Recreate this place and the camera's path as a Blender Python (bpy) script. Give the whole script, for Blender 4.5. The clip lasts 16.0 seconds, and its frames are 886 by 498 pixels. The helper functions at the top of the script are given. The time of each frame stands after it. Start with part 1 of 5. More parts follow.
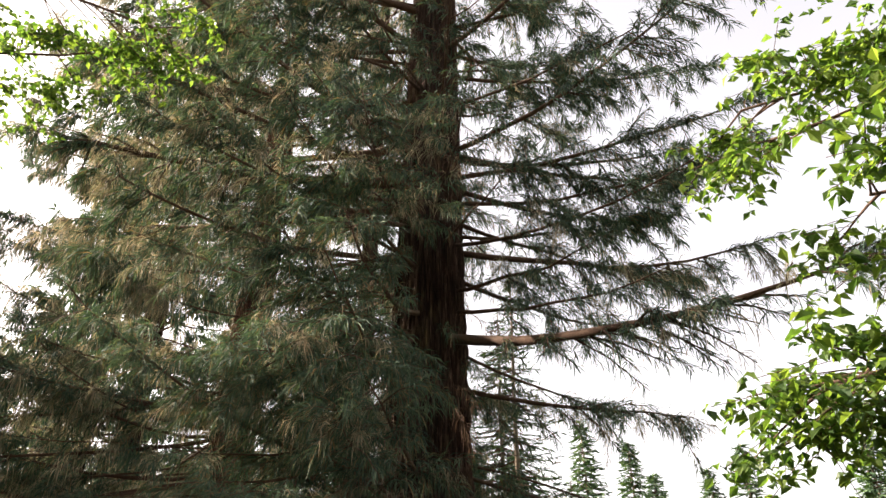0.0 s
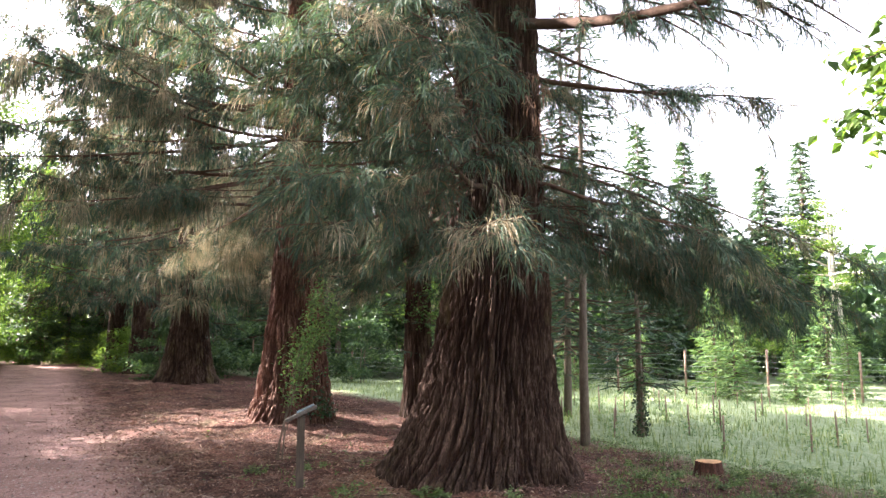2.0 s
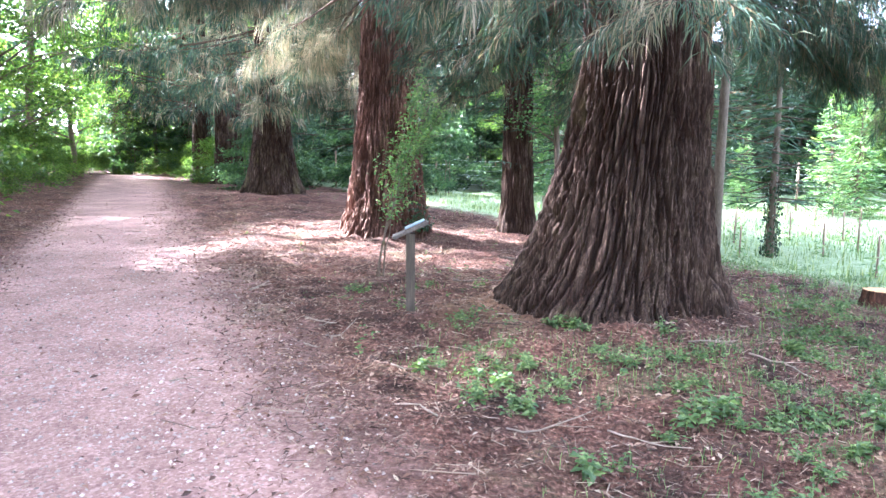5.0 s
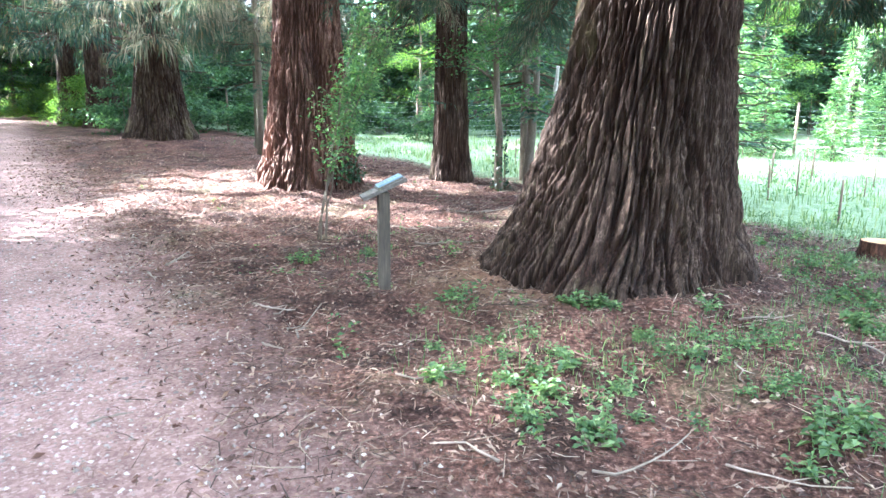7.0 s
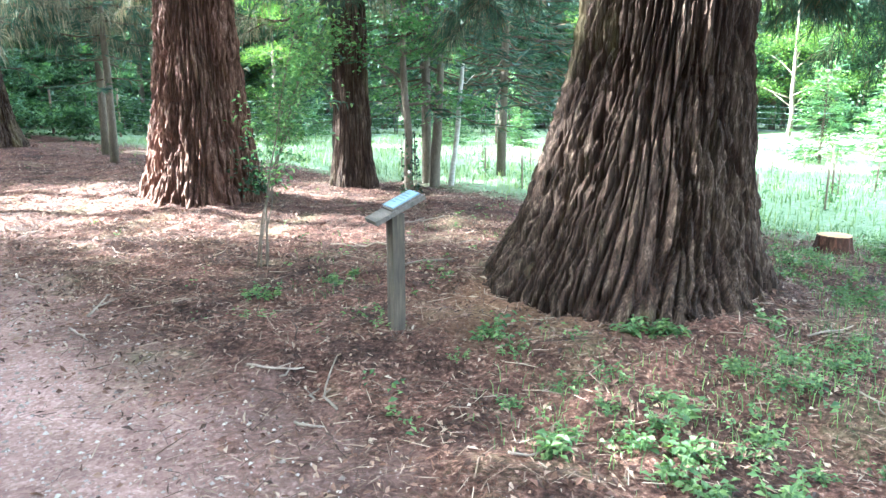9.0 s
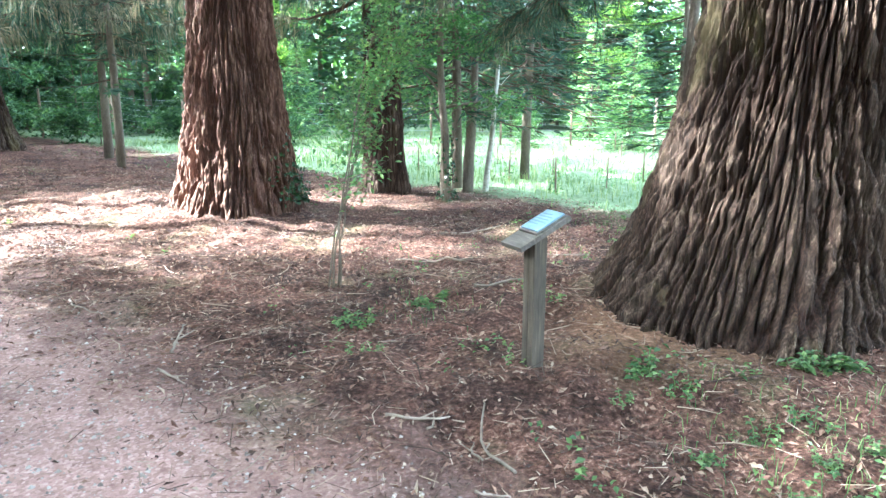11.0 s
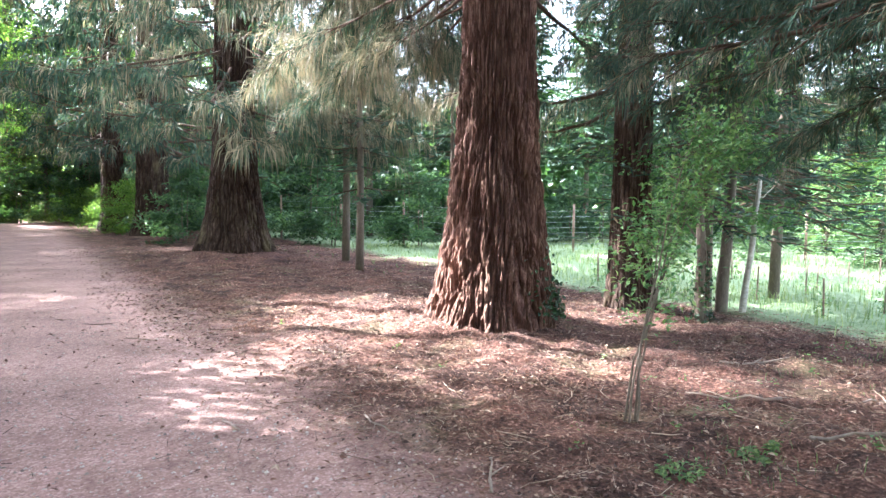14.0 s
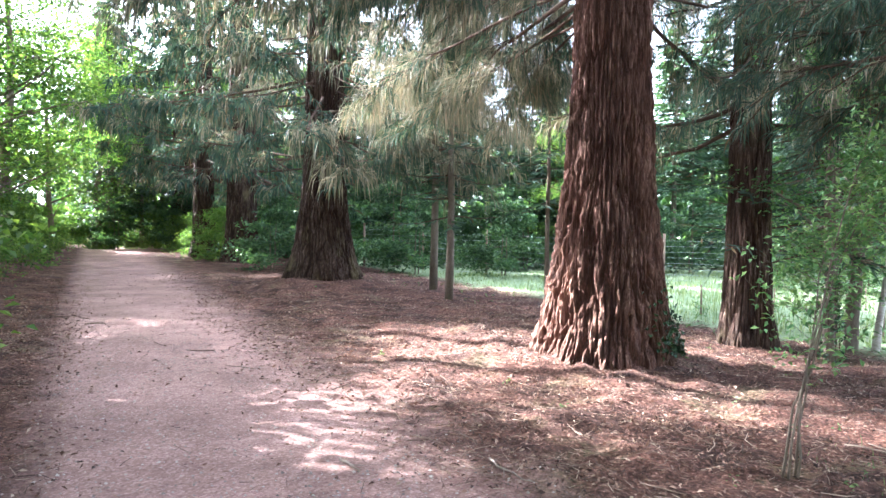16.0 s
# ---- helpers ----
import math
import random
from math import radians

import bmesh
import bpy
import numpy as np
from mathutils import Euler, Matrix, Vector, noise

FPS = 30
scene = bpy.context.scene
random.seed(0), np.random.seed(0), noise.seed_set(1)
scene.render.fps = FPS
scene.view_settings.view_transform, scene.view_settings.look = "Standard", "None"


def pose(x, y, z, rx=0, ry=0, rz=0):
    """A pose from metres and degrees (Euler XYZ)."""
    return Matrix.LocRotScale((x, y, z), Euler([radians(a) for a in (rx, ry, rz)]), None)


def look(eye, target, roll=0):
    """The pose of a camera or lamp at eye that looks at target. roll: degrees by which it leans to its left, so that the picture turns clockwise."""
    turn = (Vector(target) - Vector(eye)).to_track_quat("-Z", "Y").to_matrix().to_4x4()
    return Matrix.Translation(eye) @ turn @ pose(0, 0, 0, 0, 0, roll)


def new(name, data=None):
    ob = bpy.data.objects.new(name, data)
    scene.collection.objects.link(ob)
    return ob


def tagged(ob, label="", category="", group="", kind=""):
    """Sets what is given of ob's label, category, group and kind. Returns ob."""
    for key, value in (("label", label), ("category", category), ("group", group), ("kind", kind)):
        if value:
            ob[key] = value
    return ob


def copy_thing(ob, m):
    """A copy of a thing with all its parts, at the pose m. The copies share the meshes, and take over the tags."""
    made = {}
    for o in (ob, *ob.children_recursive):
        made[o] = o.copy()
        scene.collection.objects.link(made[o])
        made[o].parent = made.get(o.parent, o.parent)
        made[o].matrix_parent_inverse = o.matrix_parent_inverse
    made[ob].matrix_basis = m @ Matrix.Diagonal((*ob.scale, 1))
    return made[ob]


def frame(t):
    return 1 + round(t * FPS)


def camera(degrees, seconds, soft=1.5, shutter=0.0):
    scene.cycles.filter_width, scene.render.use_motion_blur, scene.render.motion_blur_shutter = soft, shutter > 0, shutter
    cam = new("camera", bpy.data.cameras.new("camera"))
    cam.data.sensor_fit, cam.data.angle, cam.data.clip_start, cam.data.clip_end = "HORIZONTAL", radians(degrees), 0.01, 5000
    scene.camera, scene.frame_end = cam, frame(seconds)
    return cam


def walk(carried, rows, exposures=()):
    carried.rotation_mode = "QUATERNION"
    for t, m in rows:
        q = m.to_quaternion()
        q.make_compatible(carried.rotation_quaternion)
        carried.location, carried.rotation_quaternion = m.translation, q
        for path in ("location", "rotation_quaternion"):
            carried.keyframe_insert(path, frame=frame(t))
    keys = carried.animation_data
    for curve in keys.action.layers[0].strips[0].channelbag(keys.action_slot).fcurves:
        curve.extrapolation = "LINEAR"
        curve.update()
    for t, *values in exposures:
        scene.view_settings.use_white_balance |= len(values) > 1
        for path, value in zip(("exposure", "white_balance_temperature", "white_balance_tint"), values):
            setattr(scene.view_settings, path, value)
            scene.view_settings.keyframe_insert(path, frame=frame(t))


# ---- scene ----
cam = camera(64.4, 16.0)
METRES, EYE, TILT, LEAN, TURN = 7.6, 1.62, 0.0, 0.0, 0.0
ROWS = [
    (0.0, 0.0, 0.0, 0.0, 0.02, 30.67, 0.04),
    (0.5, -0.0062, 0.0054, -0.005, 0.51, 24.4, 0.05),
    (1.0, -0.0117, 0.0127, -0.0133, 1.27, 18.12, -0.02),
    (1.5, -0.0208, 0.0161, -0.0194, 2.43, 11.85, -0.08),
    (2.0, -0.0282, 0.0188, -0.0225, 4.3, 7.16, -0.14),
    (2.5, -0.0327, 0.0258, -0.0246, 6.56, 3.82, -0.19),
    (3.0, -0.0379, 0.0469, -0.0247, 8.81, 1.24, -0.26),
    (3.5, -0.0419, 0.076, -0.0277, 10.14, -0.68, -0.32),
    (4.0, -0.0674, 0.1106, -0.0298, 10.38, -3.72, -0.43),
    (4.5, -0.0905, 0.1456, -0.0313, 10.44, -6.09, -0.44),
    (7.0, -0.2337, 0.3421, -0.0378, 1.34, -12.63, -0.36),
    (7.5, -0.2727, 0.3793, -0.0366, -4.95, -12.86, -0.23),
    (8.0, -0.3103, 0.4204, -0.037, -8.94, -12.93, -0.11),
    (8.5, -0.3521, 0.4469, -0.0367, -10.89, -12.84, -0.09),
    (11.0, -0.4937, 0.5656, -0.0302, -13.86, -12.94, -0.01),
    (11.5, -0.512, 0.5861, -0.0255, -12.99, -12.66, -0.01),
    (12.0, -0.5286, 0.6021, -0.0249, -10.59, -10.16, -0.13),
    (12.5, -0.5552, 0.608, -0.0246, -7.78, -8.34, -0.2),
    (13.0, -0.5798, 0.6069, -0.0226, -5.13, -7.37, -0.28),
    (13.5, -0.595, 0.6165, -0.0224, -1.86, -6.28, -0.29),
    (14.0, -0.606, 0.6333, -0.0182, 1.2, -4.59, -0.37),
    (14.5, -0.6176, 0.6395, -0.0193, 3.85, -2.75, -0.46),
    (15.0, -0.6341, 0.6382, -0.0187, 5.81, -2.12, -0.55),
    (15.5, -0.6506, 0.6445, -0.019, 6.83, -2.07, -0.59),
    (16.0, -0.6628, 0.6781, -0.0221, 7.09, -2.26, -0.58),
]
EXPOSURES = [(0.0, 2.2, 7300, 17), (1.0, 2.6, 7000, 18), (2.0, 3.5, 6400, 22), (3.5, 4.4, 5650, 23), (8.0, 4.82, 5050, 0), (11.0, 4.8, 5050, -3), (13.0, 4.4, 5450, 8), (16.0, 4.25, 5400, 12)]
walk(cam, [(t, pose(0, 0, EYE, TILT, LEAN, TURN) @ pose(METRES * x, METRES * y, METRES * z, 90 + pitch, roll, yaw)) for t, x, y, z, yaw, pitch, roll in ROWS], EXPOSURES)

# ---- world, sun ----
SUN_TO = Vector((-0.93, 0.22, 0.50)).normalized()
world = bpy.data.worlds.new("world")
scene.world = world
world.use_nodes = True
wt = world.node_tree
sky = wt.nodes.new("ShaderNodeTexSky")
sky.sky_type = "NISHITA"
sky.sun_disc = False
sky.sun_elevation = math.asin(SUN_TO.z)
sky.sun_rotation = math.atan2(SUN_TO.x, SUN_TO.y)
sky.dust_density = 4.0
sky.ozone_density = 0.6
background = wt.nodes["Background"]
background.inputs["Strength"].default_value = 0.15
haze = wt.nodes.new("ShaderNodeHueSaturation")
haze.inputs["Saturation"].default_value = 0.35
haze.inputs["Value"].default_value = 0.8
wt.links.new(sky.outputs[0], haze.inputs["Color"])
wt.links.new(haze.outputs[0], background.inputs["Color"])
sun_data = bpy.data.lights.new("sun", "SUN")
sun_data.energy = 5.0
sun_data.angle = radians(0.6)
sun_data.color = (1.0, 0.94, 0.85)
sun = new("sun", sun_data)
sun.matrix_world = look(SUN_TO * 60, (0, 0, 0))

# ---- materials ----


def material(name):
    m = bpy.data.materials.new(name)
    m.use_nodes = True
    nt = m.node_tree
    return m, nt, nt.nodes["Principled BSDF"]


def add(nt, kind, **sockets):
    n = nt.nodes.new(kind)
    for k, v in sockets.items():
        n.inputs[k.replace("_", " ")].default_value = v
    return n


def ramp(nt, source, stops):
    n = nt.nodes.new("ShaderNodeValToRGB")
    e = n.color_ramp.elements
    while len(e) < len(stops):
        e.new(0.5)
    for el, (p, c) in zip(e, stops):
        el.position, el.color = p, (*c, 1)
    nt.links.new(source, n.inputs[0])
    return n.outputs[0]


def mix(nt, factor, a, b, kind="MIX"):
    n = nt.nodes.new("ShaderNodeMix")
    n.data_type, n.blend_type = "RGBA", kind
    for sock, v in ((n.inputs[0], factor), (n.inputs[6], a), (n.inputs[7], b)):
        if isinstance(v, (int, float)):
            sock.default_value = v
        elif isinstance(v, tuple):
            sock.default_value = (*v, 1)
        else:
            nt.links.new(v, sock)
    return n.outputs[2]


def noise_tex(nt, vector, scale, detail=4.0, rough=0.6):
    n = add(nt, "ShaderNodeTexNoise", Scale=scale, Detail=detail, Roughness=rough)
    nt.links.new(vector, n.inputs["Vector"])
    return n.outputs[0]


def place(nt, scale=(1, 1, 1), which="Object"):
    tc = nt.nodes.new("ShaderNodeTexCoord")
    mp = nt.nodes.new("ShaderNodeMapping")
    mp.inputs["Scale"].default_value = scale
    nt.links.new(tc.outputs[which], mp.inputs["Vector"])
    return mp.outputs[0]


def bump(nt, bsdf, height, strength, distance):
    n = add(nt, "ShaderNodeBump", Strength=strength, Distance=distance)
    nt.links.new(height, n.inputs["Height"])
    nt.links.new(n.outputs[0], bsdf.inputs["Normal"])


def math_node(nt, kind, a, b=None, c=None):
    n = nt.nodes.new("ShaderNodeMath")
    n.operation = kind
    for sock, v in zip(n.inputs, (a, b, c)):
        if isinstance(v, (int, float)):
            sock.default_value = v
        elif v is not None:
            nt.links.new(v, sock)
    return n.outputs[0]


def band(nt, value, lo, hi):
    n = nt.nodes.new("ShaderNodeMapRange")
    n.inputs[1].default_value, n.inputs[2].default_value = lo, hi
    nt.links.new(value, n.inputs[0])
    return n.outputs[0]


def leaf_material(name, stops, through_light=0.35, rough=0.5, glow=(1.25, 1.35, 0.5)):
    """Leaves: colour by leaf, part of the light passes through the blade."""
    m, nt, b = material(name)
    geo = nt.nodes.new("ShaderNodeNewGeometry")
    colour = ramp(nt, geo.outputs["Random Per Island"], stops)
    big = noise_tex(nt, place(nt, (0.6, 0.6, 0.6)), 1.0, 2.0)
    shade = ramp(nt, big, [(0.3, (0.72, 0.76, 0.74)), (0.7, (1.2, 1.16, 1.05))])
    colour = mix(nt, 1.0, colour, shade, "MULTIPLY")
    nt.links.new(colour, b.inputs["Base Color"])
    b.inputs["Roughness"].default_value = rough
    b.inputs["Specular IOR Level"].default_value = 0.35
    tr = nt.nodes.new("ShaderNodeBsdfTranslucent")
    nt.links.new(mix(nt, 1.0, colour, glow, "MULTIPLY"), tr.inputs["Color"])
    ms = nt.nodes.new("ShaderNodeMixShader")
    ms.inputs[0].default_value = through_light
    nt.links.new(b.outputs[0], ms.inputs[1])
    nt.links.new(tr.outputs[0], ms.inputs[2])
    nt.links.new(ms.outputs[0], nt.nodes["Material Output"].inputs["Surface"])
    return m


def bark_material(name, stops, algae=None, outer=None, stretch=(14, 14, 1.3), depth=0.02, rough=0.9):
    m, nt, b = material(name)
    coarse = noise_tex(nt, place(nt, stretch), 1.6, 8.0, 0.72)
    thread = noise_tex(nt, place(nt, (stretch[0] * 3, stretch[1] * 3, stretch[2] * 2)), 1.6, 5.0, 0.7)
    fine = math_node(nt, "MULTIPLY_ADD", thread, 0.5, math_node(nt, "MULTIPLY", coarse, 0.5))
    broad = noise_tex(nt, place(nt, (1.6, 1.6, 0.7)), 1.0, 3.0)
    colour = ramp(nt, fine, stops)
    # inner bark is redder; its darker stops also paint shade into the furrows
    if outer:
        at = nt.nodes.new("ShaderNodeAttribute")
        at.attribute_name = "wear_and_shade"
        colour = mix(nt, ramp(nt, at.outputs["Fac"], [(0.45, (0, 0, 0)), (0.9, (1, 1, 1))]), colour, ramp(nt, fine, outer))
    colour = mix(nt, 1.0, colour, ramp(nt, broad, [(0.3, (0.7, 0.66, 0.62)), (0.72, (1.25, 1.2, 1.15))]), "MULTIPLY")
    if algae:
        spots = noise_tex(nt, place(nt, (1.1, 1.1, 0.55)), 1.7, 5.0, 0.65)
        mask = ramp(nt, spots, [(0.57, (0, 0, 0)), (0.70, (0.6, 0.6, 0.6))])
        colour = mix(nt, mask, colour, algae)
    nt.links.new(colour, b.inputs["Base Color"])
    b.inputs["Roughness"].default_value = rough
    b.inputs["Specular IOR Level"].default_value = 0.2
    bump(nt, b, noise_tex(nt, place(nt, (stretch[0] * 2.2, stretch[1] * 2.2, stretch[2] * 3)), 1.5, 6.0, 0.7), 0.9, depth)
    return m


# first stops: inner bark with furrow shade in the colour; outer: weathered ridges
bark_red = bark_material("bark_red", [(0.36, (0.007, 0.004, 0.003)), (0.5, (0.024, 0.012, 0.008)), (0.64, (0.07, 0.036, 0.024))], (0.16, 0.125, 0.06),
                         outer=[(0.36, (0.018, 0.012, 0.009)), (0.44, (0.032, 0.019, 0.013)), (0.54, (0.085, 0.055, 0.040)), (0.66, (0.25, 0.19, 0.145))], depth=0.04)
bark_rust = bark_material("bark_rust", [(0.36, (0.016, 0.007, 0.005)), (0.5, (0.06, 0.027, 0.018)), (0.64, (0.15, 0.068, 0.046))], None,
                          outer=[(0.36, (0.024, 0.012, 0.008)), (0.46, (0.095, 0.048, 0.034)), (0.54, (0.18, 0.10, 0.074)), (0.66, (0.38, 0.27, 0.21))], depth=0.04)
bark_grey = bark_material("bark_grey", [(0.3, (0.06, 0.05, 0.04)), (0.55, (0.17, 0.14, 0.11)), (0.75, (0.30, 0.26, 0.21))], (0.12, 0.15, 0.07), None, (20, 20, 5), 0.008)
bark_limb = bark_material("bark_limb", [(0.3, (0.035, 0.022, 0.016)), (0.6, (0.10, 0.065, 0.045)), (0.8, (0.2, 0.14, 0.10))], None, None, (26, 26, 8), 0.006)
bark_pale = bark_material("bark_pale", [(0.3, (0.2, 0.18, 0.15)), (0.55, (0.5, 0.48, 0.43)), (0.75, (0.7, 0.68, 0.63))], None, None, (6, 6, 9), 0.004)
conifer_green = leaf_material("conifer_green", [(0.0, (0.024, 0.05, 0.04)), (0.5, (0.048, 0.085, 0.062)), (0.86, (0.085, 0.125, 0.08)), (0.95, (0.12, 0.09, 0.05)), (1.0, (0.18, 0.12, 0.07))], 0.22, 0.8, (1.2, 1.25, 0.7))
conifer_dry = leaf_material("conifer_dry", [(0.0, (0.10, 0.11, 0.075)), (0.5, (0.19, 0.17, 0.12)), (1.0, (0.32, 0.26, 0.19))], 0.32, 0.7, (1.1, 1.08, 0.85))
conifer_dead = leaf_material("conifer_dead", [(0.0, (0.10, 0.06, 0.04)), (1.0, (0.2, 0.12, 0.08))], 0.2, 0.8, (1.1, 1.0, 0.8))
spruce_green = leaf_material("spruce_green", [(0.0, (0.024, 0.054, 0.034)), (0.6, (0.045, 0.088, 0.05)), (1.0, (0.085, 0.14, 0.065))], 0.25, 0.55)
young_green = leaf_material("young_green", [(0.0, (0.07, 0.15, 0.07)), (0.6, (0.13, 0.23, 0.09)), (1.0, (0.24, 0.33, 0.13))], 0.3, 0.55)
beech_green = leaf_material("beech_green", [(0.0, (0.035, 0.078, 0.025)), (0.5, (0.075, 0.135, 0.04)), (1.0, (0.14, 0.2, 0.055))], 0.55, 0.42, (1.7, 1.75, 0.7))
holly_green = leaf_material("holly_green", [(0.0, (0.02, 0.05, 0.022)), (0.6, (0.05, 0.10, 0.035)), (1.0, (0.13, 0.2, 0.06))], 0.2, 0.3)
nettle_green = leaf_material("nettle_green", [(0.0, (0.045, 0.085, 0.035)), (0.6, (0.10, 0.155, 0.062)), (1.0, (0.20, 0.265, 0.115))], 0.35, 0.5)
bush_green = leaf_material("bush_green", [(0.0, (0.03, 0.068, 0.036)), (0.6, (0.06, 0.115, 0.058)), (1.0, (0.11, 0.175, 0.08))], 0.35, 0.5)
weed_green = leaf_material("weed_green", [(0.0, (0.05, 0.12, 0.045)), (0.6, (0.10, 0.20, 0.075)), (1.0, (0.19, 0.30, 0.12))], 0.35, 0.5)
grass_green = leaf_material("grass_green", [(0.0, (0.10, 0.15, 0.06)), (0.6, (0.19, 0.25, 0.12)), (1.0, (0.36, 0.38, 0.23))], 0.35, 0.6)
ivy_green = leaf_material("ivy_green", [(0.0, (0.012, 0.035, 0.015)), (1.0, (0.045, 0.085, 0.03))], 0.12, 0.3)
litter_leaf = leaf_material("litter_leaf", [(0.0, (0.04, 0.02, 0.015)), (0.4, (0.115, 0.055, 0.039)), (0.75, (0.215, 0.118, 0.086)), (0.92, (0.29, 0.19, 0.145)), (1.0, (0.42, 0.32, 0.255))], 0.1, 0.7, (1, 0.9, 0.8))
litter_twig = leaf_material("litter_twig", [(0.0, (0.03, 0.016, 0.011)), (0.6, (0.125, 0.072, 0.052)), (1.0, (0.38, 0.28, 0.22))], 0.0, 0.85)


def floor_material(name, relief):
    """The floor of the wood: trodden gravel along the track, needle litter beside it, meadow grass farther out."""
    m, nt, b = material(name)
    pos = nt.nodes.new("ShaderNodeNewGeometry").outputs["Position"]
    fine = noise_tex(nt, pos, 28.0, 8.0, 0.75)
    mid = noise_tex(nt, pos, 2.2, 5.0, 0.65)
    litter = ramp(nt, fine, [(0.33, (0.017, 0.009, 0.006)), (0.46, (0.068, 0.034, 0.025)), (0.57, (0.15, 0.082, 0.061)), (0.70, (0.42, 0.29, 0.235))])
    litter = mix(nt, 1.0, litter, ramp(nt, mid, [(0.36, (0.42, 0.39, 0.38)), (0.64, (1.5, 1.36, 1.3))]), "MULTIPLY")
    mossy = ramp(nt, noise_tex(nt, pos, 1.1, 6.0, 0.7), [(0.55, (0, 0, 0)), (0.72, (0.6, 0.6, 0.6))])
    litter = mix(nt, mossy, litter, ramp(nt, fine, [(0.3, (0.05, 0.07, 0.03)), (0.7, (0.14, 0.17, 0.08))]))
    vor = add(nt, "ShaderNodeTexVoronoi", Scale=60.0)
    nt.links.new(pos, vor.inputs["Vector"])
    stones = ramp(nt, vor.outputs["Color"], [(0.1, (0.15, 0.10, 0.09)), (0.6, (0.33, 0.235, 0.212)), (0.92, (0.58, 0.48, 0.45))])
    dirt = ramp(nt, noise_tex(nt, pos, 16.0, 8.0, 0.8), [(0.3, (0.135, 0.088, 0.078)), (0.52, (0.30, 0.205, 0.182)), (0.75, (0.5, 0.39, 0.355))])
    gravel = mix(nt, 0.45, dirt, stones)
    gravel = mix(nt, 1.0, gravel, ramp(nt, noise_tex(nt, pos, 0.9, 6.0, 0.7), [(0.32, (0.7, 0.59, 0.55)), (0.66, (1.25, 1.07, 1.01))]), "MULTIPLY")
    grass = ramp(nt, noise_tex(nt, pos, 9.0, 8.0, 0.75), [(0.3, (0.11, 0.16, 0.07)), (0.5, (0.21, 0.27, 0.14)), (0.72, (0.36, 0.38, 0.25))])
    dot = nt.nodes.new("ShaderNodeVectorMath")
    dot.operation = "DOT_PRODUCT"
    dot.inputs[1].default_value = (0.832, 0.555, 0)
    nt.links.new(pos, dot.inputs[0])
    across = dot.outputs["Value"]
    sway = noise_tex(nt, pos, 0.7, 6.0, 0.7)
    ragged = noise_tex(nt, pos, 2.6, 7.0, 0.75)
    out_right = math_node(nt, "MULTIPLY_ADD", ragged, 2.0, across)
    out_left = math_node(nt, "MULTIPLY_ADD", ragged, 0.9, math_node(nt, "MULTIPLY", across, -1.0))
    on_litter = math_node(nt, "MAXIMUM", band(nt, out_right, 1.5, 2.5), band(nt, out_left, 1.95, 2.4))
    colour = mix(nt, on_litter, gravel, litter)
    away = nt.nodes.new("ShaderNodeVectorMath")
    away.operation = "DISTANCE"
    away.inputs[1].default_value = (-1.35, 8.1, -0.1)
    nt.links.new(pos, away.inputs[0])
    bare = band(nt, math_node(nt, "MULTIPLY_ADD", ragged, -1.1, math_node(nt, "MULTIPLY", away.outputs["Value"], -1.0)), -1.5, -1.05)
    earth = ramp(nt, fine, [(0.3, (0.10, 0.055, 0.03)), (0.5, (0.19, 0.105, 0.06)), (0.72, (0.30, 0.19, 0.12))])
    colour = mix(nt, math_node(nt, "MULTIPLY", bare, 0.6), colour, earth)
    meadow = band(nt, math_node(nt, "MULTIPLY_ADD", sway, 2.6, across), 9.2, 10.2)
    nt.links.new(mix(nt, meadow, colour, grass), b.inputs["Base Color"])
    b.inputs["Roughness"].default_value = 0.95
    b.inputs["Specular IOR Level"].default_value = 0.15
    bump(nt, b, noise_tex(nt, pos, 45.0, 7.0, 0.8), 1.0, relief)
    return m


ground_soil = floor_material("ground_soil", 0.03)
path_gravel = floor_material("path_gravel", 0.014)


def plain(name, stops, scale, rough, relief=0.003, stretch=(1, 1, 1), metal=0.0):
    m, nt, b = material(name)
    n = noise_tex(nt, place(nt, stretch), scale, 6.0, 0.7)
    colour = ramp(nt, n, stops)
    colour = mix(nt, 1.0, colour, ramp(nt, noise_tex(nt, place(nt), 4.0, 3.0), [(0.3, (0.78, 0.8, 0.78)), (0.7, (1.15, 1.12, 1.1))]), "MULTIPLY")
    nt.links.new(colour, b.inputs["Base Color"])
    b.inputs["Roughness"].default_value = rough
    b.inputs["Metallic"].default_value = metal
    bump(nt, b, n, 0.6, relief)
    return m


post_wood = plain("post_wood", [(0.3, (0.036, 0.026, 0.018)), (0.55, (0.078, 0.057, 0.040)), (0.75, (0.14, 0.11, 0.08))], 3.0, 0.85, 0.003, (16, 16, 1.2))
board_wood = plain("board_wood", [(0.3, (0.05, 0.04, 0.033)), (0.55, (0.11, 0.088, 0.074)), (0.75, (0.19, 0.16, 0.14))], 3.0, 0.8, 0.003, (2, 16, 16))
twig_wood = plain("twig_wood", [(0.3, (0.10, 0.07, 0.052)), (0.55, (0.24, 0.18, 0.14)), (0.75, (0.4, 0.33, 0.27))], 5.0, 0.85, 0.002)
stump_wood = plain("stump_wood", [(0.3, (0.36, 0.17, 0.06)), (0.6, (0.55, 0.3, 0.12)), (0.8, (0.68, 0.45, 0.22))], 5.0, 0.8)
plate_metal = plain("plate_metal", [(0.3, (0.14, 0.20, 0.26)), (0.6, (0.22, 0.30, 0.37)), (0.8, (0.33, 0.41, 0.47))], 7.0, 0.3, 0.0006)
